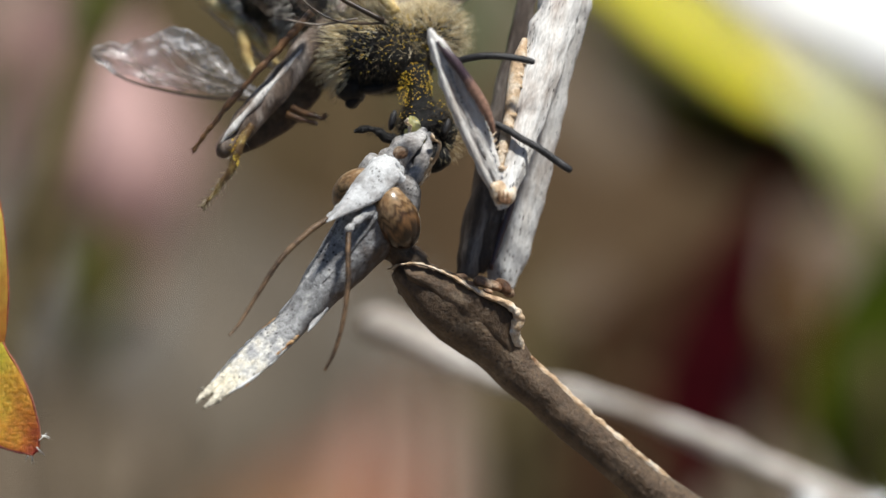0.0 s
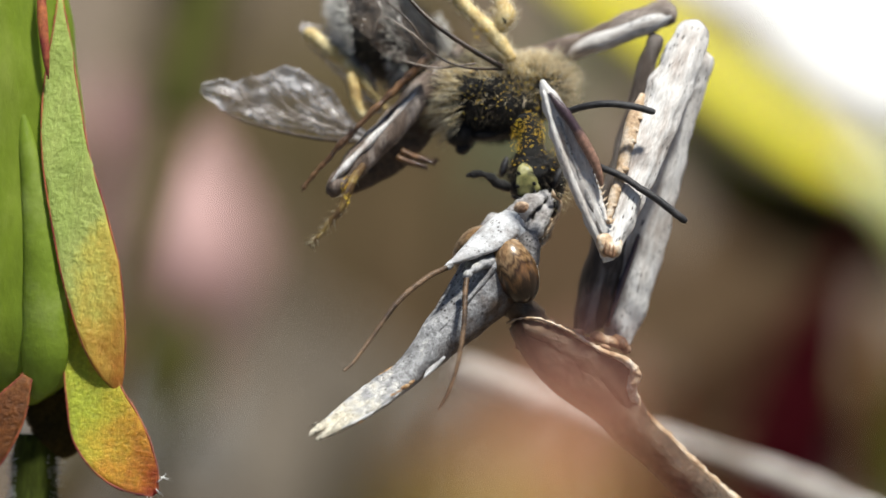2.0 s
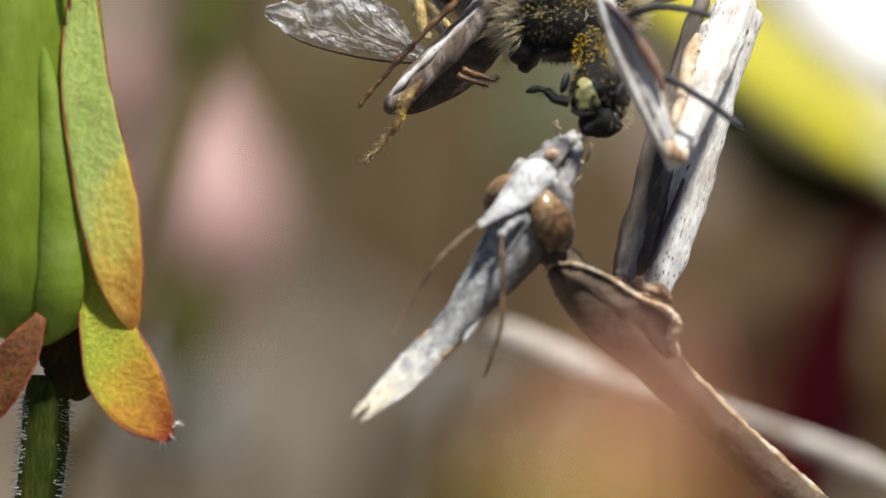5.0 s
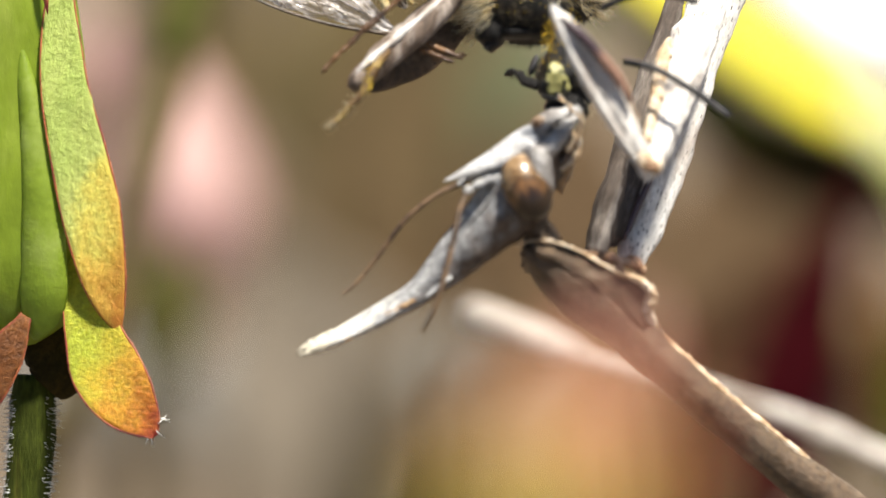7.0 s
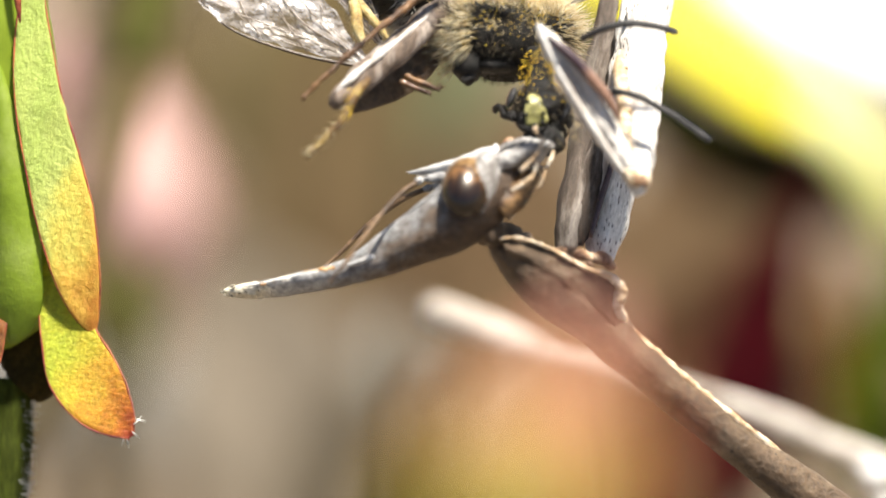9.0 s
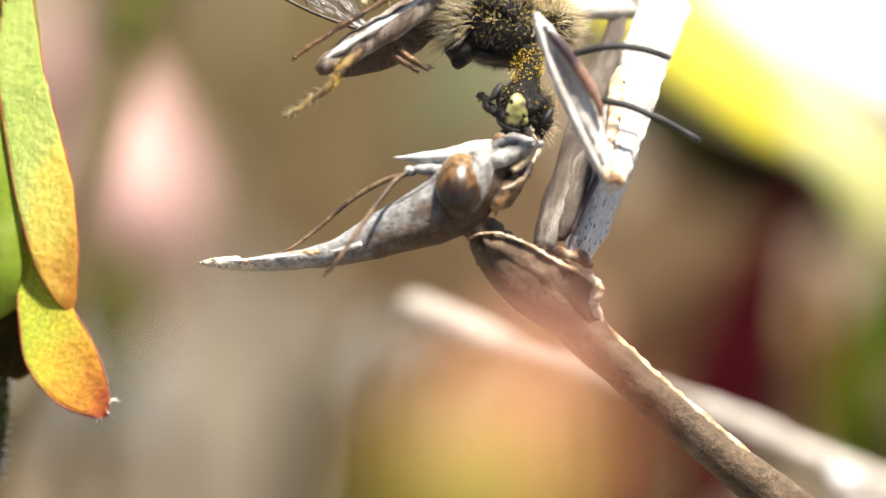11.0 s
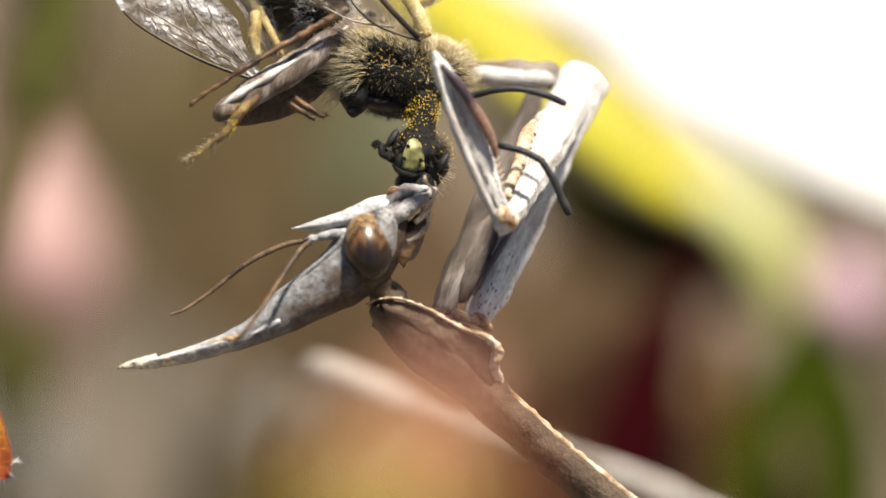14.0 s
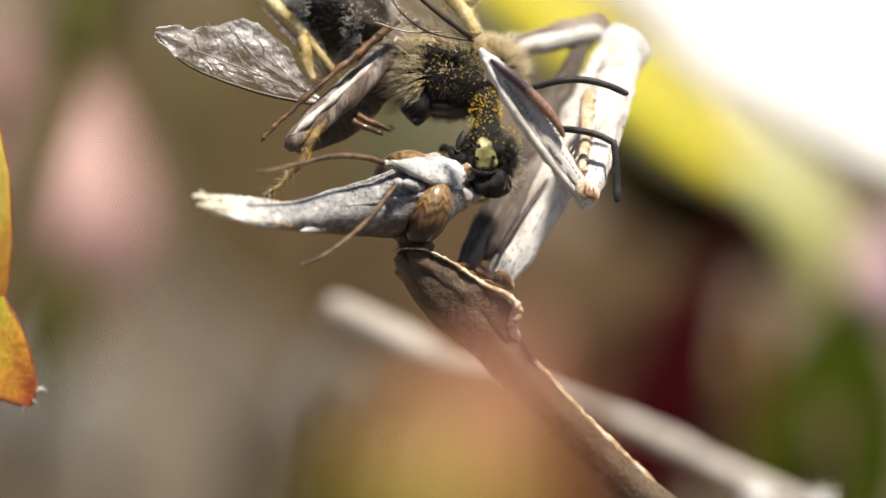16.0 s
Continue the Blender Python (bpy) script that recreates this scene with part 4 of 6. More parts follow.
leg("fuzzy cream leg raised over the back", GOLD, ((2.44, 0.00, 6.46), 0.16), ((2.08, 0.10, 6.98), 0.22), ((1.65, 0.20, 7.47), 0.24), ((1.14, 0.30, 7.89), 0.22), ((0.62, 0.40, 8.49), 0.2), ((0.27, 0.50, 9.19), 0.12), rough=0.03, hair=0, fuzz=900)
leg("fuzzy cream knee with a dark joint", GOLD, ((1.88, 0.30, 7.31), 0.16), ((2.08, 0.20, 7.65), 0.3), ((2.17, 0.20, 7.92), 0.32), ((2.03, 0.30, 8.31), 0.2), ((1.83, 0.40, 9.01), 0.14), rough=0.03, hair=0, fuzz=760)
bm = blob(B(), (2.13, -0.05, 7.73), (0.1, 0.08, 0.15), (0, -20, 0), 3, 0.3, 4)
bee_part("joint_spot", bm, BLACK, None, "dark joint")


def wing(label, rows, veins, mat=WING, amp=0.05, pleats=2.1):
    bm = sheet(B(), along(*rows), amp=amp, pleats=pleats, n=44)
    w = bee_part("wing", bm, mat, None, label)
    for v in veins:
        bee_part("vein", loft(B(), [(*p, r, r) for p, r in v], n=6, k=5), VEIN if v[0][1] > 0.032 else VEINPALE, w)


wing("crumpled translucent wing with bright glints", [((-2.02, 1.20, 3.95), 0.1, 0.02), ((-3.03, 1.20, 4.37), 0.5, 0.02), ((-4.08, 1.30, 4.98), 0.95, 0.02), ((-4.95, 1.40, 5.11), 0.92, 0.02), ((-5.83, 1.50, 5.08), 0.62, 0.02), ((-6.44, 1.50, 5.15), 0.48, 0.02), ((-6.96, 1.50, 5.29), 0.36, 0.02), ((-7.34, 1.50, 5.36), 0.12, 0.02)],
     [[((-2.02, 1.10, 3.77), 0.06), ((-4.02, 1.20, 3.92), 0.055), ((-6.17, 1.40, 4.45), 0.04), ((-7.26, 1.50, 5.25), 0.025)], [((-2.33, 1.15, 4.11), 0.03), ((-4.08, 1.25, 4.89), 0.03), ((-5.12, 1.35, 5.94), 0.015)],
      [((-3.03, 1.15, 4.19), 0.03), ((-4.95, 1.30, 4.69), 0.025), ((-6.52, 1.45, 5.08), 0.015)], [((-3.90, 1.20, 4.02), 0.02), ((-4.60, 1.25, 4.81), 0.02), ((-4.95, 1.30, 5.42), 0.012)],
      [((-5.30, 1.30, 4.29), 0.02), ((-5.82, 1.40, 4.90), 0.02), ((-6.17, 1.45, 5.51), 0.012)],
      [((-2.51, 1.12, 3.98), 0.02), ((-4.25, 1.22, 4.61), 0.018), ((-5.79, 1.38, 5.87), 0.01)], [((-2.68, 1.12, 4.19), 0.02), ((-3.90, 1.22, 5.24), 0.016), ((-4.43, 1.30, 6.01), 0.01)],
      [((-3.38, 1.15, 4.05), 0.018), ((-5.30, 1.30, 4.48), 0.016), ((-6.91, 1.45, 5.53), 0.01)], [((-2.51, 1.12, 4.26), 0.018), ((-3.38, 1.20, 5.06), 0.015), ((-3.69, 1.25, 5.55), 0.01)]], WING, 0.085)
wing("folded translucent hind wing", [((-1.65, 2.00, 4.71), 0.08, 0.02), ((-2.26, 2.10, 5.63), 0.38, 0.02), ((-2.97, 2.30, 6.48), 0.5, 0.02), ((-3.68, 2.50, 7.09), 0.35, 0.02), ((-4.30, 2.60, 7.41), 0.08, 0.02)],
     [[((-1.65, 1.90, 4.83), 0.035), ((-2.53, 2.00, 6.06), 0.03), ((-3.69, 2.30, 7.11), 0.02)], [((-1.82, 1.90, 4.71), 0.03), ((-2.88, 2.00, 5.80), 0.025), ((-3.94, 2.40, 6.70), 0.015)], [((-1.65, 1.90, 4.92), 0.02), ((-2.26, 2.05, 6.33), 0.018), ((-3.06, 2.30, 7.22), 0.01)], [((-1.74, 1.90, 4.74), 0.02), ((-2.53, 2.00, 5.62), 0.018), ((-3.41, 2.35, 6.87), 0.01)]])
wing("smoky forewing folded over the back", [((2.24, -0.55, 6.26), 0.08, 0.02), ((1.13, -0.50, 6.43), 0.3, 0.02), ((-0.24, -0.40, 6.71), 0.62, 0.02), ((-1.45, -0.10, 7.45), 0.8, 0.02), ((-2.32, 0.30, 8.48), 0.62, 0.02), ((-2.84, 0.60, 9.37), 0.1, 0.02)],
     [[((2.12, -0.65, 6.26), 0.09), ((0.95, -0.65, 6.91), 0.085), ((-0.16, -0.50, 7.67), 0.07), ((-1.11, -0.10, 8.62), 0.05)], [((2.19, -0.65, 6.19), 0.04), ((0.78, -0.65, 6.26), 0.035), ((-0.21, -0.55, 6.79), 0.03), ((-0.76, -0.40, 7.57), 0.03), ((-1.62, 0.00, 8.29), 0.02)],
      [((-0.21, -0.55, 6.79), 0.03), ((-0.67, -0.50, 7.22), 0.025), ((-1.62, -0.30, 7.72), 0.02), ((-1.93, -0.20, 7.21), 0.02)], [((1.30, -0.65, 6.36), 0.03), ((0.10, -0.55, 6.19), 0.03), ((-0.93, -0.40, 6.37), 0.02)]], WINGSMOKE, 0.03)


def fur(name, label, mat, count, c, r, length, where, comb, thick=0.011, parent=None, seed=1, turn=(0, 0, 0), kind="stuff"):
    """Hairs on an ellipsoid: where(unit normal) says which side carries them, comb is the direction they lean."""
    rnd = random.Random(seed)
    bm = B()
    c, m = Vector(c), pose(0, 0, 0, *turn)
    made = 0
    while made < count:
        u = Vector((rnd.gauss(0, 1), rnd.gauss(0, 1), rnd.gauss(0, 1))).normalized()
        if not where(m @ u, rnd):
            continue
        p = c + m @ Vector([a * b for a, b in zip(u, r)]) * 0.97
        nrm = m @ Vector([a / b for a, b in zip(u, r)])
        d = (nrm.normalized() + Vector(comb) * rnd.uniform(0.5, 1.2) + Vector((rnd.gauss(0, .3), rnd.gauss(0, .3), rnd.gauss(0, .3)))).normalized()
        ln = rnd.uniform(*length)
        bend = Vector((rnd.gauss(0, .15), rnd.gauss(0, .15), rnd.gauss(0, .15))) + Vector(comb) * 0.3
        q = p + d * ln * 0.55
        e = q + (d + bend).normalized() * ln * 0.45
        s = d.orthogonal().normalized()
        s2 = d.cross(s)
        a = [bm.verts.new(p + (s * math.cos(x) + s2 * math.sin(x)) * thick) for x in (0, 2.1, 4.2)]
        b = [bm.verts.new(q + (s * math.cos(x) + s2 * math.sin(x)) * thick * 0.7) for x in (0, 2.1, 4.2)]
        t = bm.verts.new(e)
        for i in range(3):
            j = (i + 1) % 3
            bm.faces.new((a[i], a[j], b[j], b[i]))
            bm.faces.new((b[i], b[j], t))
        made += 1
    ob = bee_part(name, bm, mat, parent, label)
    tagged(ob, kind=kind)


C0, R0 = THORAX[0]
C1, R1 = THORAX[1]
fur("fur", "cream hair fringe", FURPALE, 1100, C0, R0, (0.4, 1.05), lambda u, k: u.x < -0.5 and u.y < 0.4 and u.z > -0.75, (-0.5, -0.15, -0.2), thick=0.010, seed=2)
fur("fur", "cream hair on the back", FURPALE, 1100, C0, R0, (0.4, 0.9), lambda u, k: u.z > 0.55 and u.y < 0.6, (-0.9, -0.1, -0.05), seed=3)
fur("fur", "short dark hair", FURDARK, 2200, C0, R0, (0.12, 0.34), lambda u, k: u.y < 0.2 and u.z > -0.8, (0.0, 0, -0.3), seed=4)
fur("fur", "ragged dark belly hair", FURDARK, 900, C0, R0, (0.1, 0.32), lambda u, k: u.z < -0.35 and u.y < 0.4, (-0.1, -0.1, -0.5), thick=0.009, seed=24)
fur("fur", "sparse tan hair", FURPALE, 620, C0, R0, (0.15, 0.5), lambda u, k: u.y < 0.1 and u.z > -0.1, (-0.4, 0, -0.2), thick=0.008, seed=14)
fur("fur", "cream collar tuft", FURPALE, 1300, C1, R1, (0.2, 0.5), lambda u, k: u.z > 0.3 and u.y < 0.7 and u.x < 0.6, (-0.5, -0.1, 0.35), seed=5)
fur("fur", "grey hair fringe", FURPALE, 500, C1, R1, (0.4, 0.8), lambda u, k: u.x > 0.25 and u.z > -0.6, (0.5, -0.1, 0.0), seed=15)
fur("fur", "short dark hair", FURDARK, 700, C1, R1, (0.12, 0.3), lambda u, k: u.y < 0.1 and u.z < 0.3, (0, -0.1, -0.3), seed=6)
fur("fur", "short black head hair", FURDARK, 900, (3.24, 0.10, 2.99), (0.84, 0.66, 0.7), (0.08, 0.26), lambda u, k: u.y < 0.4 and not (u.y < -0.75 and u.x < 0.2), (0.1, -0.1, -0.2), seed=27)
fur("fur", "pale face hair", FURPALE, 80, (3.63, 0.10, 2.43), (0.7, 0.62, 0.7), (0.2, 0.45), lambda u, k: u.y < 0.2 and (u.x > 0.3 or u.z < -0.5), (0.35, -0.2, -0.6), thick=0.006, seed=7)
fur("fur", "white hair bands", FURWHITE, 2300, (-1.49, 3.00, 7.08), (2.0, 1.7, 1.35), (0.3, 0.6), lambda u, k: math.sin(u.x * 7 + 0.6) > 0.35 and u.y < 0.4, (-0.6, -0.1, 0.2), seed=8, turn=(0, 30, 0))
fur("fur", "grey-brown hair", FURDARK, 900, (-1.49, 3.00, 7.08), (2.0, 1.7, 1.35), (0.25, 0.5), lambda u, k: u.y < 0.3, (-0.6, -0.1, 0.2), seed=9, turn=(0, 30, 0))


def grains(count, spread, seed, name="pollen"):
    rnd = random.Random(seed)
    bm = B()
    for _ in range(count):
        c, r, where, lift = spread[rnd.randrange(len(spread))]
        while True:
            u = Vector((rnd.gauss(0, 1), rnd.gauss(0, 1), rnd.gauss(0, 1))).normalized()
            if where(u):
                break
        p = Vector(c) + Vector([a * b for a, b in zip(u, r)]) * rnd.uniform(1.0, lift)
        s = rnd.uniform(0.012, 0.026)
        blob(bm, p, (s, s, s), (0, 0, 0), 1)
    tagged(bee_part(name, bm, POLLEN, None, "scattered yellow pollen grains"), kind="stuff")


front = lambda u: u.y < -0.15
grains(760, [(C0, R0, lambda u: u.y < -0.05 and u.z > -0.45, 1.14), (C0, R0, lambda u: u.y < -0.1 and u.z > 0.1, 1.2), (C1, R1, lambda u: u.y < 0 and u.x < 0.6, 1.14), ((2.95, 0.20, 4.07), (0.52, 0.5, 0.75), front, 1.12), ((3.00, 0.20, 4.16), (0.5, 0.5, 0.7), front, 1.1)], 11)
grains(120, [((-2.64, -0.60, 2.25), (0.15, 0.15, 0.5), front, 1.05), ((3.34, 0.00, 3.09), (0.9, 0.72, 0.75), lambda u: u.y < -0.15 and u.z > 0, 1.04), ((1.65, 0.20, 7.40), (0.5, 0.25, 0.4), front, 1.02)], 12)

# ---- the budding plant beside the insect ----
bud = thing("budding_plant", "green flower bud with orange red-edged bracts, dark hairy stem", "plant")
bm = loft(B(), along(((-14.72, 3.00, 13.08), 0.4), ((-14.55, 3.00, 10.61), 1.5, 1.0), ((-14.48, 3.00, 7.79), 2.1, 1.3), ((-14.44, 3.00, 4.26), 2.3, 1.4), ((-14.41, 3.00, 0.73), 2.25, 1.4), ((-14.27, 3.00, -1.39), 2.15, 1.3), ((-14.17, 3.10, -2.54), 1.9, 1.1), ((-14.12, 3.30, -3.34), 1.4, 0.9), ((-14.10, 3.40, -3.70), 0.8, 0.7)), n=26, k=6, rough=0.12, grain=0.7)
part("bud_body", bm, BUDGREEN, bud, "smooth green bud")
bm = loft(B(), along(((-13.95, 1.80, 5.6), 0.06, 0.05), ((-13.75, 1.62, 3.9), 0.3, 0.1), ((-13.45, 1.50, 1.5), 0.5, 0.14), ((-13.30, 1.48, -0.6), 0.66, 0.16), ((-13.32, 1.58, -2.1), 0.74, 0.16), ((-13.46, 1.80, -3.0), 0.62, 0.14), ((-13.60, 2.05, -3.5), 0.3, 0.1), ((-13.66, 2.15, -3.66), 0.06, 0.05)), n=20, k=7, rough=0.05, grain=1.0, fold=-0.25)
part("sepal", bm, PALEBUD, bud, "paler green overlapping sepal")
bm = loft(B(), along(((-13.55, 4.00, -2.33), 1.2, 0.8), ((-13.22, 3.60, -3.39), 1.15, 0.8), ((-13.16, 3.40, -4.37), 1.02, 0.7), ((-13.30, 3.40, -4.88), 0.92, 0.6), ((-13.51, 3.40, -5.13), 0.66, 0.5)), n=18, rough=0.08)
part("calyx_base", bm, CALYX, bud, "dark brown base of the bud")
bm = loft(B(), along(((-13.86, 3.60, -4.82), 0.62), ((-13.93, 3.60, -6.25), 0.72), ((-14.07, 3.60, -8.03), 0.72), ((-14.75, 4.00, -11.72), 0.72), ((-15.81, 6.00, -22.76), 0.8), ((-16, 12, -100), 0.9), ((-17, 20, -200), 1.0), (foot(-18, 30), 1.1)), n=16, k=6, rough=0.06)
stem = part("stem", bm, STEMDARK, bud, "dark green-brown stem")
bm = B()
rnd = random.Random(21)
for i in range(520):
    f = rnd.random()
    p = Vector((-13.88, 3.60, -5.27)).lerp(Vector((-14.12, 3.60, -8.74)), f)
    a = rnd.uniform(-0.9, 0.9) + (math.pi if rnd.random() < 0.5 else 0)
    d = Vector((math.cos(a), math.sin(a), rnd.uniform(-0.5, 0.3)))
    thorn(bm, p + d * 0.66, p + d * (0.66 + rnd.uniform(0.12, 0.38)), 0.016, 3)
tagged(part("stem_hairs", bm, HAIR, stem, "short white hairs"), kind="stuff")


def bract(label, mat, rows, origin, fold=0.2, edge=True):
    bm = loft(B(), along(*rows), n=20, k=7, rough=0.06, grain=1.2, fold=fold)
    b = part("bract", bm, mat, bud, label, origin)
    b.location = Vector(origin) * MM
    if edge:
        r = smooth_rows(along(*rows), 22)
        for s in (-1, 1):
            out, bm2, rn = [], B(), random.Random(5)
            for i, row in enumerate(r):
                tan = Vector(r[min(i + 1, len(r) - 1)][:3] - r[max(i - 1, 0)][:3]).normalized()
                side = tan.cross(Vector((0, -1, 0))).normalized() * s
                top = side.cross(tan).normalized() * s
                p = Vector(row[:3]) + side * row[3] * 0.99 + top * fold * row[3] * 0.99
                out.append((*p, 0.03, 0.03))
                thorn(bm2, p, p + side * rn.uniform(0.02, 0.085) + Vector((0, rn.uniform(-0.04, 0), rn.uniform(-0.05, 0.05))), 0.026, 4)
            loft(bm2, out, n=7, k=1)
            e = part("edge", bm2, REDEDGE, b, "fine red toothed edge", origin)


bract("pale green bract turning yellow and orange", BRACT, [((-12.75, 2.20, 8.75), 0.06, 0.05), ((-12.72, 2.00, 7.40), 0.3, 0.1), ((-12.72, 1.80, 5.54), 0.58, 0.13), ((-12.55, 1.60, 3.68), 0.74, 0.14), ((-12.18, 1.50, 1.93), 0.86, 0.15), ((-11.82, 1.50, 0.17), 0.9, 0.15), ((-11.52, 1.60, -1.58), 0.72, 0.14), ((-11.3, 1.70, -2.63), 0.46, 0.12), ((-11.06, 1.80, -3.47), 0.06, 0.05)], (-11.61, 1.60, 1.40))
bract("yellow-orange bract with a red tip", BRACTLOW, [((-12.55, 2.40, -0.9), 0.3, 0.08), ((-12.2, 2.10, -2.2), 0.6, 0.12), ((-11.85, 1.90, -3.5), 0.86, 0.13), ((-11.45, 1.80, -4.6), 1.08, 0.14), ((-10.85, 1.70, -5.55), 0.95, 0.13), ((-10.32, 1.70, -6.2), 0.56, 0.1), ((-9.98, 1.70, -6.66), 0.1, 0.05)], (-11.10, 1.80, -4.39))
bract("brown-red bract bent down", REDBROWN, [((-13.88, 1.80, -2.95), 0.15, 0.08), ((-14.58, 1.80, -4.17), 0.6, 0.12), ((-15.48, 2.00, -5.58), 0.6, 0.12), ((-16.21, 2.20, -6.64), 0.06, 0.05)], (-14.94, 1.90, -4.70))
bm = loft(B(), along(((-13.22, 1.50, 9.78), 0.03), ((-13.24, 1.40, 8.38), 0.16, 0.08), ((-13.14, 1.40, 6.99), 0.12, 0.08), ((-13.08, 1.50, 6.23), 0.02)), n=10)
part("bud_slit", bm, REDEDGE, bud, "red petal edge showing through")
bm = B()
for a, b in (((-9.81, 1.60, -6.09), (-9.49, 1.50, -6.19)), ((-9.95, 1.60, -6.47), (-9.73, 1.50, -6.71)), ((-10.12, 1.70, -6.65), (-10.05, 1.60, -6.99)), ((-10.20, 1.70, -6.65), (-10.26, 1.60, -6.92)), ((-9.88, 1.60, -6.26), (-9.59, 1.50, -6.01))):
    for i in range(5):
        d = Vector((random.uniform(-.06, .06), random.uniform(-.1, .1), random.uniform(-.06, .06)))
        thorn(bm, a, Vector(b) + d, 0.016, 4)
part("tip_hairs", bm, HAIR, bud, "white bristles at the bract tip")

# ---- the bleached twig behind, on which the mantis rests out of view ----
twig = thing("dry_twig", "bleached grey dry twig, out of focus behind the mantis", "twig")
bm = loft(B(), along(((-0.75, 28.00, -3.40), 0.12), ((-0.55, 28.00, -3.48), 0.5), ((0.20, 28.00, -3.72), 0.66), ((1.70, 28.00, -4.34), 0.6), ((3.20, 28.00, -5.02), 0.46), ((4.90, 28.00, -5.72), 0.32), ((8.40, 28.00, -6.42), 0.32), ((11.80, 28.00, -7.72), 0.35), ((15.40, 28.00, -9.30), 0.4), ((20.5, 28.00, -11.60), 0.55), ((31.32, 28.00, -17.74), 0.8),
          ((43.72, 28.00, -26.01), 1.0), ((48, 40, -80), 1.2), ((50, 60, -180), 1.6), (foot(50, 80), 2.0)), n=14, k=6, rough=0.2, grain=0.6)
part("bark", bm, TWIG, twig)
bm = B()
rnd = random.Random(9)
for c, q in (((15.62, 24.00, -9.85), 1.15), ((16.1, 24.00, -11.0), 1.0), ((18.1, 24.50, -10.0), 0.9)):
    blob(bm, c, (0.35 * q, 0.35 * q, 0.35 * q), (0, 0, 0), 2, 0.4, 1.5)
    for i in range(90):
        d = Vector((rnd.gauss(0, 1), rnd.gauss(0, 1), rnd.gauss(0, 1))).normalized()
        thorn(bm, Vector(c), Vector(c) + d * q * rnd.uniform(0.6, 1.2), 0.03, 3)
part("seed_tuft", bm, PETAL, twig, "small white fluffy seed head")
bm = loft(B(), along(((15.7, 24.00, -10.2), 0.3), ((17.6, 26.00, -10.9), 0.32), ((20.4, 28.0, -11.6), 0.36)), n=8)
part("side_twig", bm, TWIG, twig)
bm = loft(B(), along(((20.83, 28.00, -11.7), 0.4), ((23.5, 29.00, -9.4), 0.45), ((27.5, 30.00, -6.6), 0.4)), n=8)
part("side_twig", bm, TWIG, twig)

# ---- the near bud close to the lens ----
near = thing("near_bud", "peach and yellow flower bud close to the lens, fully blurred", "plant")
bm = loft(B(), along(((1.51, -60.00, -2.14), 0.1), ((1.47, -60.00, -2.57), 0.55, 0.5), ((1.30, -60.00, -3.26), 1.15, 1.1), ((1.08, -60.00, -3.95), 1.7, 1.5), ((0.91, -60.00, -4.81), 2.0, 1.8), ((0.82, -60.00, -5.67), 1.7, 1.6), ((0.82, -60.00, -6.36), 0.6, 0.6)), n=20, rough=0.15, grain=0.6)
part("bud_body", bm, PEACH, near)
bm = loft(B(), along(((2.29, -55.00, -1.57), 0.05), ((2.20, -55.00, -2.04), 0.36, 0.15), ((1.97, -55.00, -3.07), 0.6, 0.2), ((1.52, -56.00, -4.21), 0.65, 0.25), ((1.03, -58.00, -5.50), 0.4, 0.2)), n=12)
part("bract", bm, VEIL, near, "pink-peach bract")
bm = loft(B(), along(((-0.55, -58.00, -2.4), 0.05), ((-0.95, -58.00, -3.2), 0.5, 0.12), ((-1.3, -58.00, -4.2), 0.75, 0.15), ((-1.2, -58.00, -5.6), 0.7, 0.15), ((-0.2, -59.00, -6.8), 0.2, 0.1)), n=12)
part("bract", bm, CALYX, near, "dark brown bract at the side")
bm = loft(B(), along(((2.55, -62.00, -2.5), 0.05), ((2.42, -62.00, -3.3), 0.24, 0.12), ((2.3, -62.00, -4.4), 0.36, 0.15), ((1.8, -62.00, -6.2), 0.2, 0.1)), n=12)
part("bract", bm, REDEDGE, near, "dark red bract at the side")
bm = loft(B(), along(((0.82, -60.00, -6.10), 0.4), ((0.82, -60.00, -9.12), 0.5), ((0.5, -58, -60), 0.7), ((1, -54, -180), 0.8), (foot(1, -50), 0.9)), n=10)
part("stem", bm, LEAFGREEN, near)

# ---- the white flower ----
flower = thing("white_flower", "large white flower with yellow-green sepals, out of focus", "flower")


def blade(name, parent, mat, label, rows, up=(0, -1, 0), fold=0.0, n=14):
    bm = loft(B(), along(*rows), up=up, n=n, k=6, rough=0.4, grain=0.12, fold=fold)
    return part(name, bm, mat, parent, label)


FACE = (0, -0.6, 0.8)


def petal(label, mat, edge, width, y, name="petal", thick=0.6):
    """A petal behind its lower edge: rows of (x, z) along that edge; it rises width mm to the upper right of it."""
    n = len(edge)
    rows = []
    for i, (x, z) in enumerate(edge):
        w = width * (0.6 + 0.4 * math.sin(math.pi * (i + 0.35) / (n - 0.3)) ** 0.6)
        rows.append(((x + 0.62 * w, y + 0.6 * w, z + 0.78 * w), w * 1.35, thick))
    return blade(name, flower, mat, label, rows, FACE)


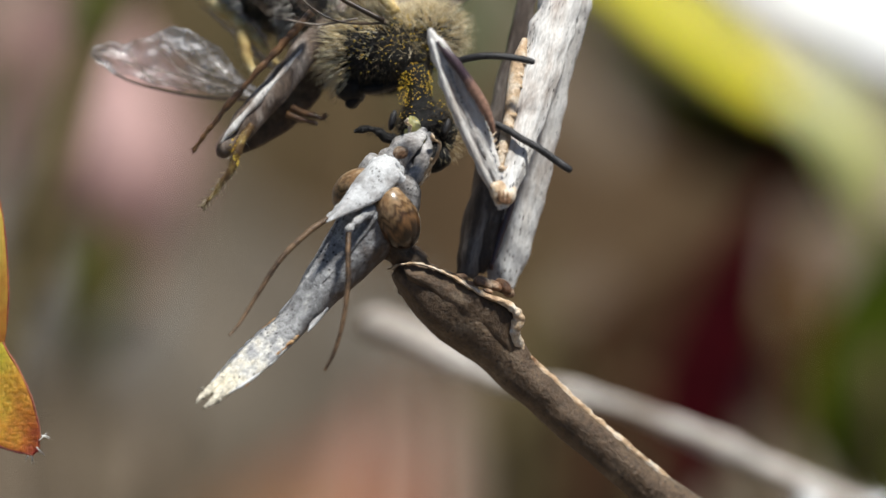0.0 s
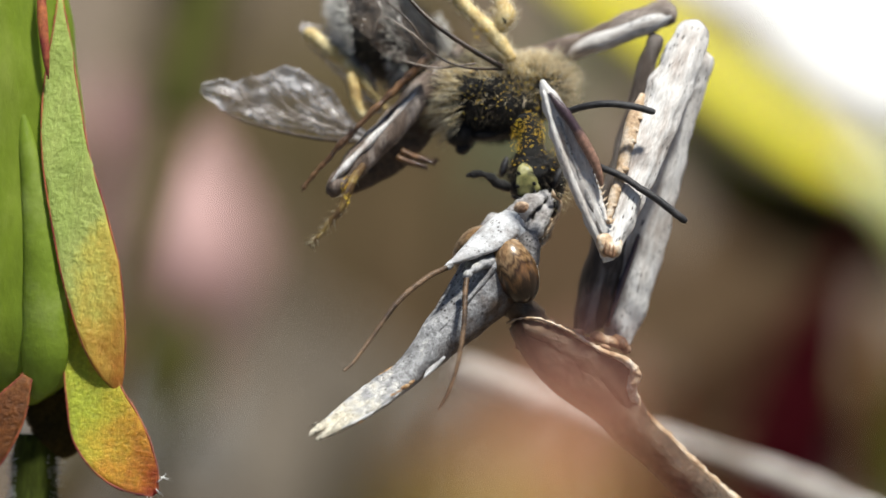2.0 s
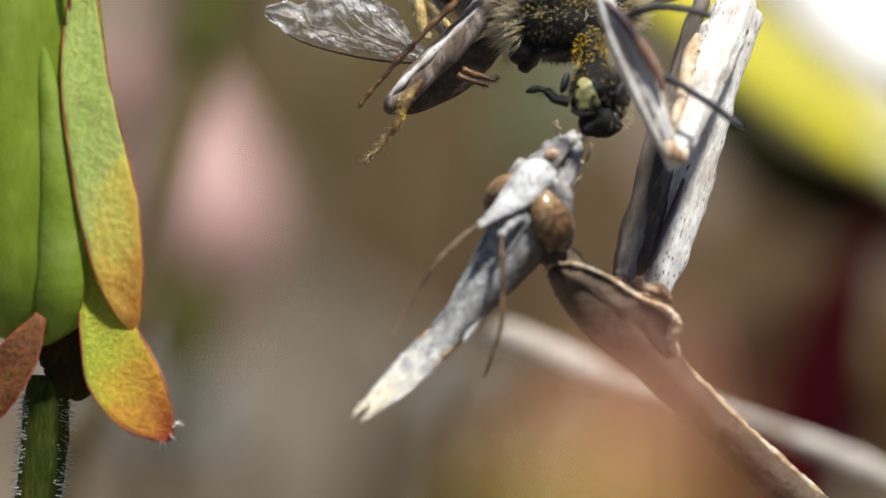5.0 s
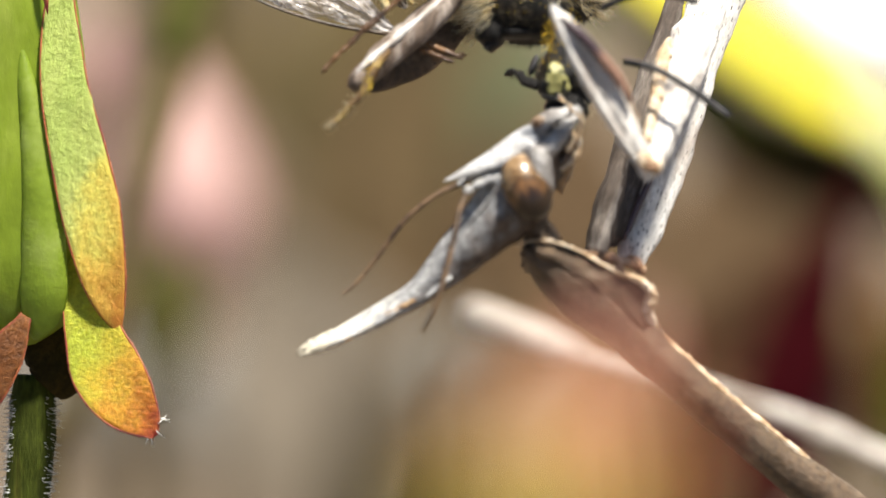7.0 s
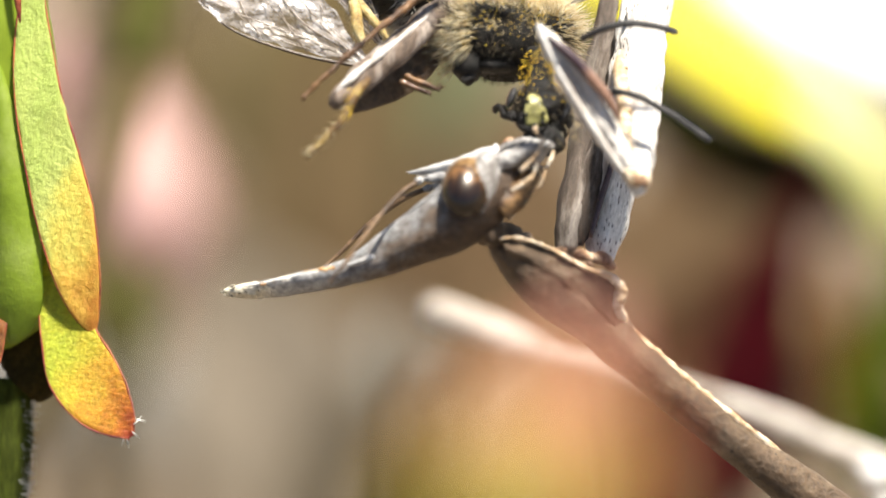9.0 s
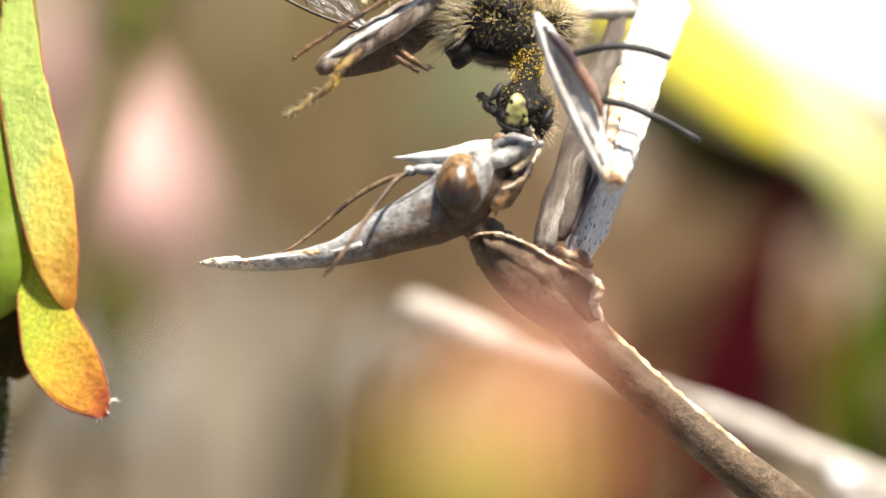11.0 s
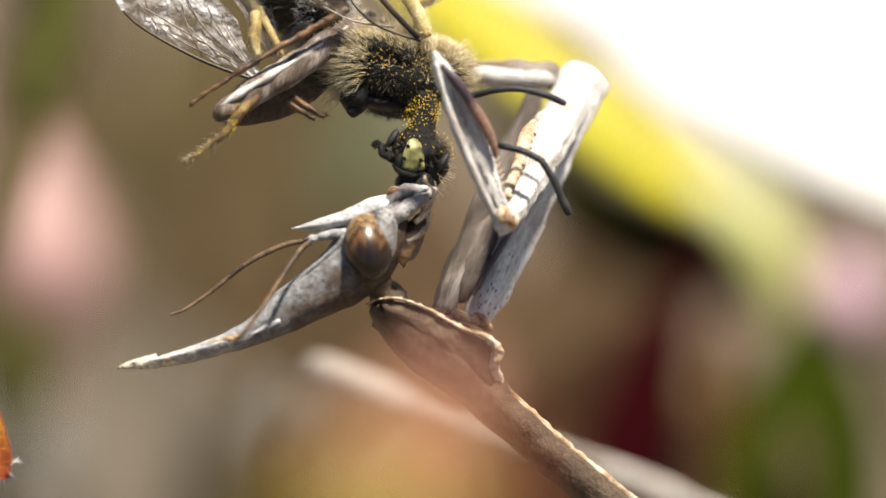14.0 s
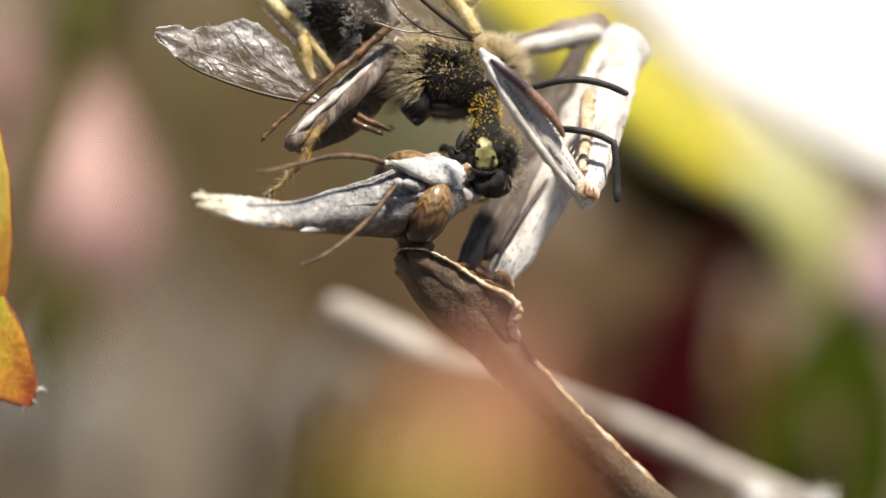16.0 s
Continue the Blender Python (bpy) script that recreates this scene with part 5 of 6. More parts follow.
petal("broad white petal", PETAL, [(3.8, 25.4), (10.2, 19.8), (16.8, 16.6), (21.6, 12.8), (28.2, 7.8), (33.2, 4.8)], 8.5, 145)
petal("broad white petal", PETAL, [(24.0, 12.2), (29.8, 8.0), (35.6, 5.6), (42.5, 3.4), (50.0, 1.0)], 8.0, 146)
petal("broad white petal", PETAL, [(6.0, 36.0), (16.0, 29.0), (25.0, 23.0), (34.0, 17.0), (43.0, 12.0), (52.0, 8.0)], 9.0, 156)
petal("broad white petal", PETAL, [(26.0, 20.0), (34.0, 13.0), (41.0, 9.0), (52.0, 5.0)], 9.0, 153)
blade("sepal", flower, SEPAL, "yellow-green sepal", [((3.6, 138, 24.2), 1.4, 0.5), ((7.0, 138, 19.6), 2.0, 0.6), ((10.8, 138, 16.6), 2.2, 0.7), ((14.9, 138, 13.4), 2.3, 0.7), ((19.2, 138, 9.9), 2.2, 0.7), ((23.8, 138, 6.6), 2.0, 0.6), ((28.2, 138, 4.6), 1.3, 0.5)], (-0.2, -0.45, 0.87))
blade("sepal", flower, LEAFGREEN, "green sepal under the yellow one", [((3.8, 141, 20.6), 0.8, 0.4), ((7.8, 141, 15.6), 1.6, 0.6), ((12.4, 141, 11.4), 1.8, 0.6), ((16.8, 141, 7.9), 1.6, 0.6), ((20.6, 141, 5.4), 0.8, 0.4)], FACE)
blade("sepal", flower, PALESEPAL, "pale yellow-green sepal hanging down", [((24.8, 136, 6.6), 1.6, 0.5), ((27.8, 136, 4.6), 2.1, 0.5), ((29.9, 136, 1.6), 2.0, 0.4), ((30.7, 136, -1.6), 1.4, 0.3), ((30.6, 136, -4.6), 0.4, 0.2)], (-0.2, -0.6, 0.78))
# Added dark blade: stands in for the shade below the yellow sepals.
blade("sepal", flower, DARKLEAF, "dark olive blade painted as shade under the flower", [((13.0, 165, 10.6), 0.8, 0.4), ((18.4, 165, 6.4), 2.6, 0.6), ((23.6, 165, 3.4), 3.4, 0.6), ((28.6, 165, 1.2), 3.0, 0.5), ((32.6, 165, -2.0), 0.8, 0.4)])
blade("stalk", flower, LEAFGREEN, "green flower stalk", [((36.0, 156, 9.0), 1.2, 1.2), ((41.0, 158, -4.68), 1.0, 1.0), ((58, 165, -60), 1.0, 1.0), ((60, 180, -150), 1.1, 1.1), (foot(62, 200), 1.2, 1.2)])

# ---- blurred plants behind ----
GROUP = "blurred plants behind the mantis"


def rose_bud(label, mat, top, mid, low, w, foot, base=None):
    """A pointed bud on a stalk that goes down to the ground."""
    ob = thing("flower_bud", label, "plant", group=GROUP)
    a, b, c = Vector(top), Vector(mid), Vector(low)
    blade("petals", ob, mat, "", [(a, 0.2, 0.2), (a.lerp(b, 0.5), w * 0.65, w * 0.6), (b, w, w * 0.9), (b.lerp(c, 0.6), w * 0.8, w * 0.7), (c, w * 0.35, w * 0.3)])
    blade("calyx", ob, base or LEAFGREEN, "", [(b.lerp(c, 0.75), w * 0.5, w * 0.5), (c, w * 0.62, w * 0.6), (c + (c - b) * 0.35, w * 0.4, w * 0.4), (c + (c - b) * 0.6, 0.5, 0.5)])
    blade("stalk", ob, STEMBROWN, "", [(c + (c - b) * 0.4, 0.7, 0.7), (c + (c - b) * 1.6, 0.8, 0.8), (c.lerp(Vector(foot), 0.5), 0.9, 0.9), (foot, 1.0, 1.0)])


def tall_leaf(name, label, mat, rows, foot):
    ob = thing(name, label, "plant", group=GROUP)
    blade("blade", ob, mat, "", rows, fold=0.2)
    last = Vector(rows[-1][0])
    blade("stalk", ob, STEMBROWN, "", [(Vector(rows[-2][0]), 0.5, 0.5), (last, 0.8, 0.8), (last.lerp(Vector(foot), 0.5), 0.9, 0.9), (foot, 1.0, 1.0)])


rose_bud("rose-pink flower bud, strongly blurred", ROSE, (-21.6, 180.00, 12.0), (-22.6, 180.00, 1.4), (-23.4, 180.00, -7.4), 6.4, foot(-26, 260), PEACHLEAF)
rose_bud("small rose flower bud, strongly blurred", ROSE, (-23.0, 130.00, 12.6), (-23.6, 130.00, 8.8), (-24.2, 130.00, 5.2), 1.3, foot(-27, 215))
rose_bud("lilac-pink flower bud, strongly blurred", LILAC, (34.6, 135.00, 2.6), (34.2, 135.00, -1.6), (33.0, 135.00, -5.6), 2.9, foot(46, 240))
ob = thing("plant_stem", "olive-brown slanting plant stem, blurred", "plant", group=GROUP)
blade("upper_stalk", ob, GREENSTEM, "olive-green upper stalk", [((-8.8, 60.00, 23.6), 0.80, 0.75), ((-10.6, 60.00, 17.60), 0.84, 0.8), ((-12.4, 60.00, 11.3), 0.86, 0.82), ((-13.6, 60.00, 7.2), 0.84, 0.8)])
blade("lower_stalk", ob, OLIVESTEM, "brown lower stalk", [((-13.4, 60.00, 7.9), 0.80, 0.78), ((-14.5, 60.00, 4.0), 0.82, 0.8), ((-16.0, 60.00, -1.8), 0.80, 0.8), ((-17.9, 60.00, -8.8), 0.76, 0.75), ((-20.4, 62.00, -20.70), 0.8, 0.8), ((-22, 72, -120), 1.0, 1.0), (foot(-25, 95), 1.2, 1.2)])
tall_leaf("green_leaf", "olive-green leaf below the rose-pink bud, blurred", LEAFGREEN, [((-17.6, 120.00, -1.8), 0.4, 0.3), ((-18.3, 120.00, -4.0), 1.7, 0.4), ((-18.9, 120.00, -6.6), 1.9, 0.4), ((-19.4, 120.00, -9.4), 1.1, 0.4), ((-19.8, 120.00, -11.8), 0.5, 0.4)], foot(-19, 200))
tall_leaf("crimson_leaf", "crimson lance-shaped leaf, blurred", CRIMSON, [((20.6, 94.00, 1.4), 0.3, 0.3), ((19.2, 94.00, -2.0), 1.35, 0.4), ((18.0, 94.00, -5.2), 2.0, 0.5), ((16.9, 94.00, -8.8), 2.4, 0.5), ((15.5, 94.00, -12.6), 2.4, 0.5), ((14.3, 94.00, -16.0), 2.0, 0.5), ((13.2, 94.00, -19.0), 0.8, 0.5)], foot(28, 175))
tall_leaf("brown_leaf", "dark brown withered leaf, blurred", UMBER, [((17.6, 102.00, -2.2), 0.3, 0.3), ((15.6, 102.00, -5.6), 2.2, 0.4), ((13.2, 102.00, -8.8), 3.4, 0.5), ((10.8, 102.00, -12.4), 3.2, 0.5), ((8.8, 102.00, -16.0), 0.8, 0.5)], foot(22, 185))
tall_leaf("plum_leaf", "dusky plum leaf, blurred", PLUM, [((22.4, 125.00, -5.0), 0.3, 0.3), ((21.8, 125.00, -8.0), 1.5, 0.4), ((21.2, 125.00, -11.6), 1.9, 0.5), ((20.6, 125.00, -16.35), 0.8, 0.5)], foot(44, 215))
tall_leaf("rust_leaf", "rust-orange leaf, blurred behind the twig", RUST, [((24.2, 115.00, -2.6), 0.3, 0.3), ((23.8, 115.00, -6.0), 1.5, 0.4), ((23.4, 115.00, -10.0), 1.9, 0.5), ((22.8, 115.00, -15.6), 0.8, 0.5)], foot(48, 210))
tall_leaf("green_leaf", "broad green leaf, blurred behind the twig", DEEPGREEN, [((27.6, 98.00, -1.6), 0.3, 0.3), ((27.3, 98.00, -4.8), 2.6, 0.4), ((27.0, 98.00, -8.6), 3.9, 0.5), ((26.8, 98.00, -13.6), 4.1, 0.5), ((26.6, 98.00, -18.4), 0.8, 0.5)], foot(40, 180))
tall_leaf("olive_leaf", "dark olive leaf, blurred", DARKLEAF, [((-18.0, 150.00, 27.0), 0.5, 0.4), ((-18.4, 150.00, 21.6), 2.6, 0.6), ((-19.6, 150.00, 16.0), 2.8, 0.6), ((-21.4, 150.00, 10.6), 1.8, 0.6), ((-22.6, 150.00, 6.4), 0.7, 0.6)], foot(-30, 240))
tall_leaf("olive_leaf", "brown-green leaf, far behind and blurred", OLIVESTEM, [((-5.98, 300.00, 42.77), 0.5, 0.4), ((-8.0, 300.00, 30.72), 7.6, 0.6), ((-10.5, 300.00, 18.68), 8.6, 0.6), ((-12.6, 300.00, 5.47), 8.2, 0.6), ((-14.2, 300.00, -7.74), 4.8, 0.6), ((-15.2, 300.00, -14.93), 0.9, 0.6)], foot(-30, 360))
tall_leaf("brown_leaf", "dull brown leaf, far behind the pink bud", STEMBROWN, [((-24.0, 305.00, 34.0), 0.5, 0.4), ((-25.5, 305.00, 24.0), 5.0, 0.6), ((-26.5, 305.00, 13.0), 6.6, 0.6), ((-27.0, 305.00, 3.0), 5.0, 0.6), ((-26.5, 305.00, -5.0), 0.9, 0.6)], foot(-40, 370))
tall_leaf("brown_leaf", "dusty brown leaf, far behind the olive-green one", DUSTBROWN, [((-25.0, 292.00, 10.0), 0.5, 0.4), ((-24.0, 292.00, 3.0), 4.4, 0.6), ((-23.4, 292.00, -4.0), 5.6, 0.6), ((-23.0, 292.00, -10.0), 4.4, 0.6), ((-22.6, 292.00, -15.0), 0.9, 0.6)], foot(-36, 360))
tall_leaf("green_leaf", "soft grey-green leaf, far behind the bee", SAGE, [((9.92, 280.00, 21.97), 0.5, 0.4), ((6.90, 280.00, 16.28), 4.30, 0.6), ((3.92, 280.00, 11.75), 4.30, 0.6), ((1.51, 280.00, 7.21), 2.30, 0.6), ((0.28, 280.00, 3.79), 0.9, 0.6)], foot(-8, 350))
tall_leaf("straw_leaf", "pale straw-coloured dry leaf, far behind and blurred", STRAW, [((-20.2, 275.00, -1.8), 0.5, 0.4), ((-18.4, 275.00, -8.3), 6.9, 0.6), ((-15.6, 275.00, -16.5), 10.6, 0.6), ((-13.3, 275.00, -25.7), 9.6, 0.6), ((-11.9, 275.00, -36.7), 0.8, 0.6)], foot(-30, 335))
tall_leaf("brown_leaf", "broad dark brown dry leaf, far behind the mantis's head", DRYBROWN, [((3.52, 300.00, 28.0), 0.5, 0.4), ((-0.60, 300.00, 18.50), 7.4, 0.6), ((-3.6, 300.00, 8.25), 10.0, 0.6), ((-5.4, 300.00, -1.5), 9.4, 0.6), ((-6.8, 300.00, -10.2), 5.4, 0.6), ((-7.8, 300.00, -17.0), 0.9, 0.6)], foot(-14, 365))
tall_leaf("brown_leaf", "broad dull brown leaf, far behind the mantis's forelegs", DRYBROWN, [((13.4, 300.00, 13.0), 0.5, 0.4), ((11.6, 300.00, 5.2), 7.8, 0.6), ((10.2, 300.00, -2.62), 10.4, 0.6), ((8.4, 300.00, -10.6), 9.6, 0.6), ((6.4, 300.00, -18.6), 4.8, 0.6), ((5.4, 300.00, -24.0), 0.9, 0.6)], foot(14, 365))
tall_leaf("brown_leaf", "broad dull brown leaf, far behind the white flower", DRYBROWN, [((34.0, 300.00, 12.0), 0.5, 0.4), ((32.0, 300.00, 4.4), 8.0, 0.6), ((29.6, 300.00, -3.81), 10.4, 0.6), ((27.2, 300.00, -12.4), 8.6, 0.6), ((26.0, 300.00, -20.0), 0.9, 0.6)], foot(50, 365))
tall_leaf("brown_leaf", "dark brown leaf beside the crimson one, blurred", UMBER, [((20.4, 112.00, -4.6), 0.3, 0.3), ((18.6, 112.00, -9.0), 2.2, 0.4), ((16.6, 112.00, -13.4), 3.2, 0.5), ((14.4, 112.00, -17.6), 2.8, 0.5), ((12.6, 112.00, -21.6), 0.8, 0.5)], foot(28, 200))
tall_leaf("brown_leaf", "dark olive-brown leaf low behind the mantis's stalk, blurred", UMBER, [((12.8, 72.00, -8.4), 0.3, 0.3), ((11.4, 72.00, -10.4), 1.5, 0.4), ((9.6, 72.00, -12.5), 2.4, 0.5), ((8.2, 72.00, -15.0), 2.4, 0.5), ((7.2, 72.00, -17.4), 0.8, 0.5)], foot(22, 150))
tall_leaf("olive_leaf", "narrow olive leaf standing behind the mantis's stalk, blurred", OLIVESTEM, [((8.2, 96.00, -1.0), 0.3, 0.3), ((7.4, 96.00, -6.0), 0.9, 0.4), ((6.6, 96.00, -11.0), 1.1, 0.4), ((6.0, 96.00, -17.0), 0.9, 0.4), ((5.6, 96.00, -21.0), 0.5, 0.4)], foot(10, 180))
tall_leaf("crimson_leaf", "low crimson leaf, blurred", CRIMSON, [((15.6, 140.00, -12.6), 0.3, 0.3), ((14.8, 140.00, -15.62), 2.24, 0.4), ((13.6, 140.00, -18.61), 2.24, 0.5), ((12.8, 140.00, -22.59), 0.8, 0.5)], foot(24, 240))

bm = blob(B(), (-38, 595, -304), (55, 46, 20), (0, 0, 20), 4, 0.2, 0.02)
stone = part("stone", bm, STONE, None)
stone.location = (0, 0, 0.30)
tagged(stone, "pale grey rounded stone lying on the soil, blurred", "stone")


# ---- what moves ----
def grip(x, y, z, rx, ry, rz):
    """Pose of the bee and of the leg segments that hold it, in the insect's frame; turn as an axis times degrees."""
    v = Vector((rx, ry, rz))
    turn = Matrix.Rotation(radians(v.length), 4, v.normalized()) if v.length > 1e-6 else Matrix()
    return Matrix.Translation(Vector((x, y, z)) * MM) @ turn


def rod(a, b):
    """A segment from a to b: z runs along it, -y faces the lens."""
    a, b = Vector(a), Vector(b)
    z = (b - a).normalized()
    y = (Vector((0, 1, 0)) - z * z.y).normalized()
    m = Matrix((y.cross(z), y, z)).transposed().to_4x4()
    return Matrix.Translation(a * MM) @ m


def nod(x, z, drop, near, face):
    """Pose of the head: its crown points left, drop degrees down and near degrees towards the lens; face: its turn to the lens."""
    d, n, f = radians(drop), radians(near), radians(face)
    a = Vector((-math.cos(d) * math.cos(n), -math.sin(n), -math.sin(d) * math.cos(n)))
    u = Vector((-math.sin(d), 0, math.cos(d)))
    u = (u - a * a.dot(u)).normalized()
    u = math.cos(f) * u + math.sin(f) * u.cross(a)
    m = Matrix((a, u.cross(a), u)).transposed().to_4x4()
    return Matrix.Translation(Vector((x, -1.0, z)) * MM) @ m


def motions():
    held = [
    (0, grip(3.56, 0.19, 4.05, 5.0, 0.7, -4.1)),
    (0.5, grip(3.40, 0.16, 3.86, 8.5, 1.6, -7.6)),
    (1, grip(3.36, 0.04, 3.98, 5.9, 2.9, 1.6)),
    (1.5, grip(3.47, 0.18, 4.03, 1.9, 3.8, -2.7)),
    (2, grip(3.32, 0.14, 4.27, 2.7, 2.6, 0.6)),
    (2.5, grip(3.48, 0.15, 4.27, 1.3, 2.4, -0.6)),
    (3, grip(3.96, 0.33, 4.49, 0.5, 1.8, -5.3)),
    (3.5, grip(4.00, -0.00, 4.00, 0.0, 0.0, -0.4)),
    (4, grip(4.11, 0.01, 3.94, -0.1, -0.4, 0.6)),
    (4.5, grip(3.99, 0.01, 3.91, -2.3, -0.8, -1.1)),
    (5, grip(3.92, 0.24, 5.06, -2.7, 1.3, -7.6)),
    (7.5, grip(4.29, 0.14, 4.08, -4.5, 10.9, 7.6)),
    (8, grip(4.36, 0.04, 3.90, -11.5, 12.3, 11.0)),
    (8.5, grip(4.44, -0.01, 3.61, -10.6, 10.5, 6.4)),
    (11, grip(4.52, -0.07, 3.35, 1.7, 18.8, 6.7)),
    (11.5, grip(4.55, 0.05, 3.44, 3.1, 24.3, 6.3)),
    (12, grip(4.31, 0.10, 3.40, 2.2, 22.7, 7.0)),
    (12.5, grip(4.81, 0.03, 4.07, 1.4, 21.2, 8.6)),
    (13, grip(4.73, -0.01, 3.68, 0.6, 20.8, 5.8)),
    (13.5, grip(4.35, 0.03, 3.73, -0.6, 20.0, 6.1)),
    (14, grip(4.52, -0.03, 3.90, -2.8, 19.3, 8.1)),
    (14.5, grip(5.11, -0.12, 3.69, 1.2, 18.6, 8.6)),
    (15, grip(4.77, -0.44, 2.34, 3.3, 10.9, 7.0)),
    (15.5, grip(5.12, -0.23, 2.84, -0.6, 8.6, 8.3)),
    (16, grip(5.28, -0.02, 2.87, -4.5, 4.9, 12.7)),
    ]
    # the mantis sways on its legs, and the bee with it: mm and degrees about the insect's frame
    sways = [(t, pose(x * MM, y * MM, z * MM, rx, ry, rz)) for t, x, y, z, rx, ry, rz in (
        (0, -0.86, 3.67, 0.26, 0.10, -2.40, 0.03),
        (0.5, -0.86, 3.22, 0.14, -0.11, -2.77, 0.09),
        (1, -0.86, 3.04, 0.16, 0.02, -3.01, -0.47),
        (1.5, -0.62, 2.63, 0.17, 0.02, -2.23, -0.54),
        (2, -0.56, 2.53, -0.17, 0.55, -0.35, -0.44),
        (2.5, -0.40, 1.74, -0.09, 0.48, -0.34, -0.34),
        (3, -0.53, 2.12, 0.13, 0.24, -1.66, -0.08),
        (3.5, -0.39, 3.15, -0.13, 0.34, -0.30, 0.34),
        (4, -0.42, 2.83, -0.03, 0.12, -0.58, 0.43),
        (4.5, -0.65, 3.06, -0.09, 0.52, -0.53, -0.24),
        (5, -0.28, 2.01, -0.02, 0.44, -0.52, 0.07),
        (7.5, -0.59, -1.45, 0.67, 0.01, -3.84, 0.08),
        (8, -0.09, -2.75, 1.06, -0.03, -5.01, 0.15),
        (8.5, -0.53, -1.84, 0.54, 0.08, -3.08, -0.23),
        (11, -0.37, -0.91, 0.19, 0.11, -2.22, 0.33),
        (11.5, -0.48, -0.83, 0.66, -0.18, -4.12, 0.37),
        (12, -0.51, -1.16, -0.07, 0.28, -3.13, -0.01),
        (12.5, -0.26, -1.16, -0.08, 0.51, -1.64, 0.12),
        (13, -0.54, -0.97, 0.05, 0.56, -1.83, 0.17),
        (13.5, -0.53, -0.88, 0.14, 0.33, -3.67, 0.29),
        (14, -0.50, -1.08, 0.09, 0.23, -3.59, 0.35),
        (14.5, -0.12, -0.76, -0.10, 0.44, -2.72, 0.40),
        (15, -0.36, -0.11, -0.04, 0.54, -1.83, 0.52),
        (15.5, -0.08, -0.12, -0.14, 0.65, -0.94, 0.54),
        (16, -0.48, 0.07, -0.08, 0.65, -0.39, 0.13),
    )]
    walk(mantis, [(t, STAGE @ s) for t, s in sways])
    walk(bee, [(t, STAGE @ s @ m) for (t, s), (_, m) in zip(sways, held)])
    walk(far_tibia, held)
    # the plants rock in the air: the near bud and the twig, mm aside and up
    walk(near, [(t, STAGE @ pose(x * MM, 0, z * MM)) for t, x, z in (
        (0, -0.70, 0.15), (0.5, -1.00, 0.35), (1, -1.20, 0.45), (1.5, -1.00, 0.65), (2, -0.44, 0.55), (2.5, -0.30, 0.35), (3, -0.10, 0.25), (3.5, 0.20, -0.05), (4, 0.20, -0.05), (4.5, 0.00, -0.25), (5, 0.07, -0.30), (7.5, -0.30, 0.45),
        (8, -0.10, 0.85), (8.5, -0.60, 0.45), (11, -0.20, -0.15), (11.5, -0.20, 0.45), (12, -0.40, 0.05), (12.5, -0.05, -0.30), (13, 0.00, -0.25), (13.5, -0.20, 0.00), (14, -0.30, 0.10), (14.5, -0.05, -0.10), (15, 0.00, -0.45), (15.5, 0.40, -1.00), (16, 0.62, -1.10))])
    walk(twig, [(t, STAGE @ pose(x * MM, 0, z * MM)) for t, x, z in (
        (0, 0.15, -0.30), (0.5, -0.05, -0.30), (1, -0.30, -0.20), (1.5, -0.45, -0.20), (2, -0.20, -0.20), (2.5, 0.00, -0.15), (3, 0.20, 0.10), (3.5, 0.25, -0.30), (4, 0.20, -0.25), (4.5, -0.05, -0.45), (5, 0.45, -0.50), (7.5, 0.05, 0.10),
        (8, 0.75, 0.50), (8.5, 0.10, 0.10), (11, -0.15, -0.30), (11.5, 0.05, 0.00), (12, 0.05, -0.55), (12.5, 0.00, -0.15), (13, -0.20, -0.05), (13.5, 0.05, -0.20), (14, 0.05, -0.25), (14.5, -0.05, -0.15), (15, 0.00, -0.20), (15.5, 0.10, -0.30), (16, -0.45, -0.05))])
    nods = [
    (0, nod(1.22, 0.66, 47, 16, 57)),
    (0.5, nod(1.04, 0.60, 49, 19, 56)),
    (1, nod(1.00, 0.67, 48, 17, 59)),
    (1.5, nod(1.23, 0.58, 43, 16, 41)),
    (2, nod(1.24, 0.60, 43, 23, 46)),
    (2.5, nod(1.26, 0.58, 43, 23, 50)),
    (3, nod(1.18, 0.52, 47, 19, 53)),
    (3.5, nod(1.29, 0.32, 37, 3, 26)),
    (4, nod(1.44, 0.38, 31, -1, 17)),
    (4.5, nod(0.87, 0.30, 49, 16, 51)),
    (5, nod(1.02, 0.41, 51, 17, 56)),
    (7.5, nod(1.72, 0.68, 34, -5, 5)),
    (8, nod(1.42, 0.41, 30, -8, -14)),
    (8.5, nod(1.23, 0.22, 20, -11, -23)),
    (11, nod(1.45, 0.29, 15, -5, -6)),
    (11.5, nod(1.32, 0.40, 25, -6, -18)),
    (12, nod(1.28, 0.27, 25, -5, -15)),
    (12.5, nod(1.53, 0.52, 20, 0, -12)),
    (13, nod(1.47, 0.42, 25, -0, -8)),
    (13.5, nod(1.79, 0.60, 22, -0, 4)),
    (14, nod(1.59, 0.49, 24, 3, 2)),
    (14.5, nod(1.63, 0.40, 27, 6, 4)),
    (15, nod(1.89, 0.36, 19, 1, 2)),
    (15.5, nod(2.12, 0.40, 1, 20, -1)),
    (16, nod(2.22, 0.55, 5, 37, 47)),
    ]
    walk(head, nods)
    for ob, root in feelers:
        walk(ob, [(t, pose(*(Vector(root) * MM), 0, a, 0)) for t, a in ((0, 0), (5, 0), (7.5, 6), (8, 12), (8.5, 14), (11, 13), (11.5, 10), (12.5, 4), (13, 0), (16, 0))])
    base = Vector((2.30, -0.40, -1.56))
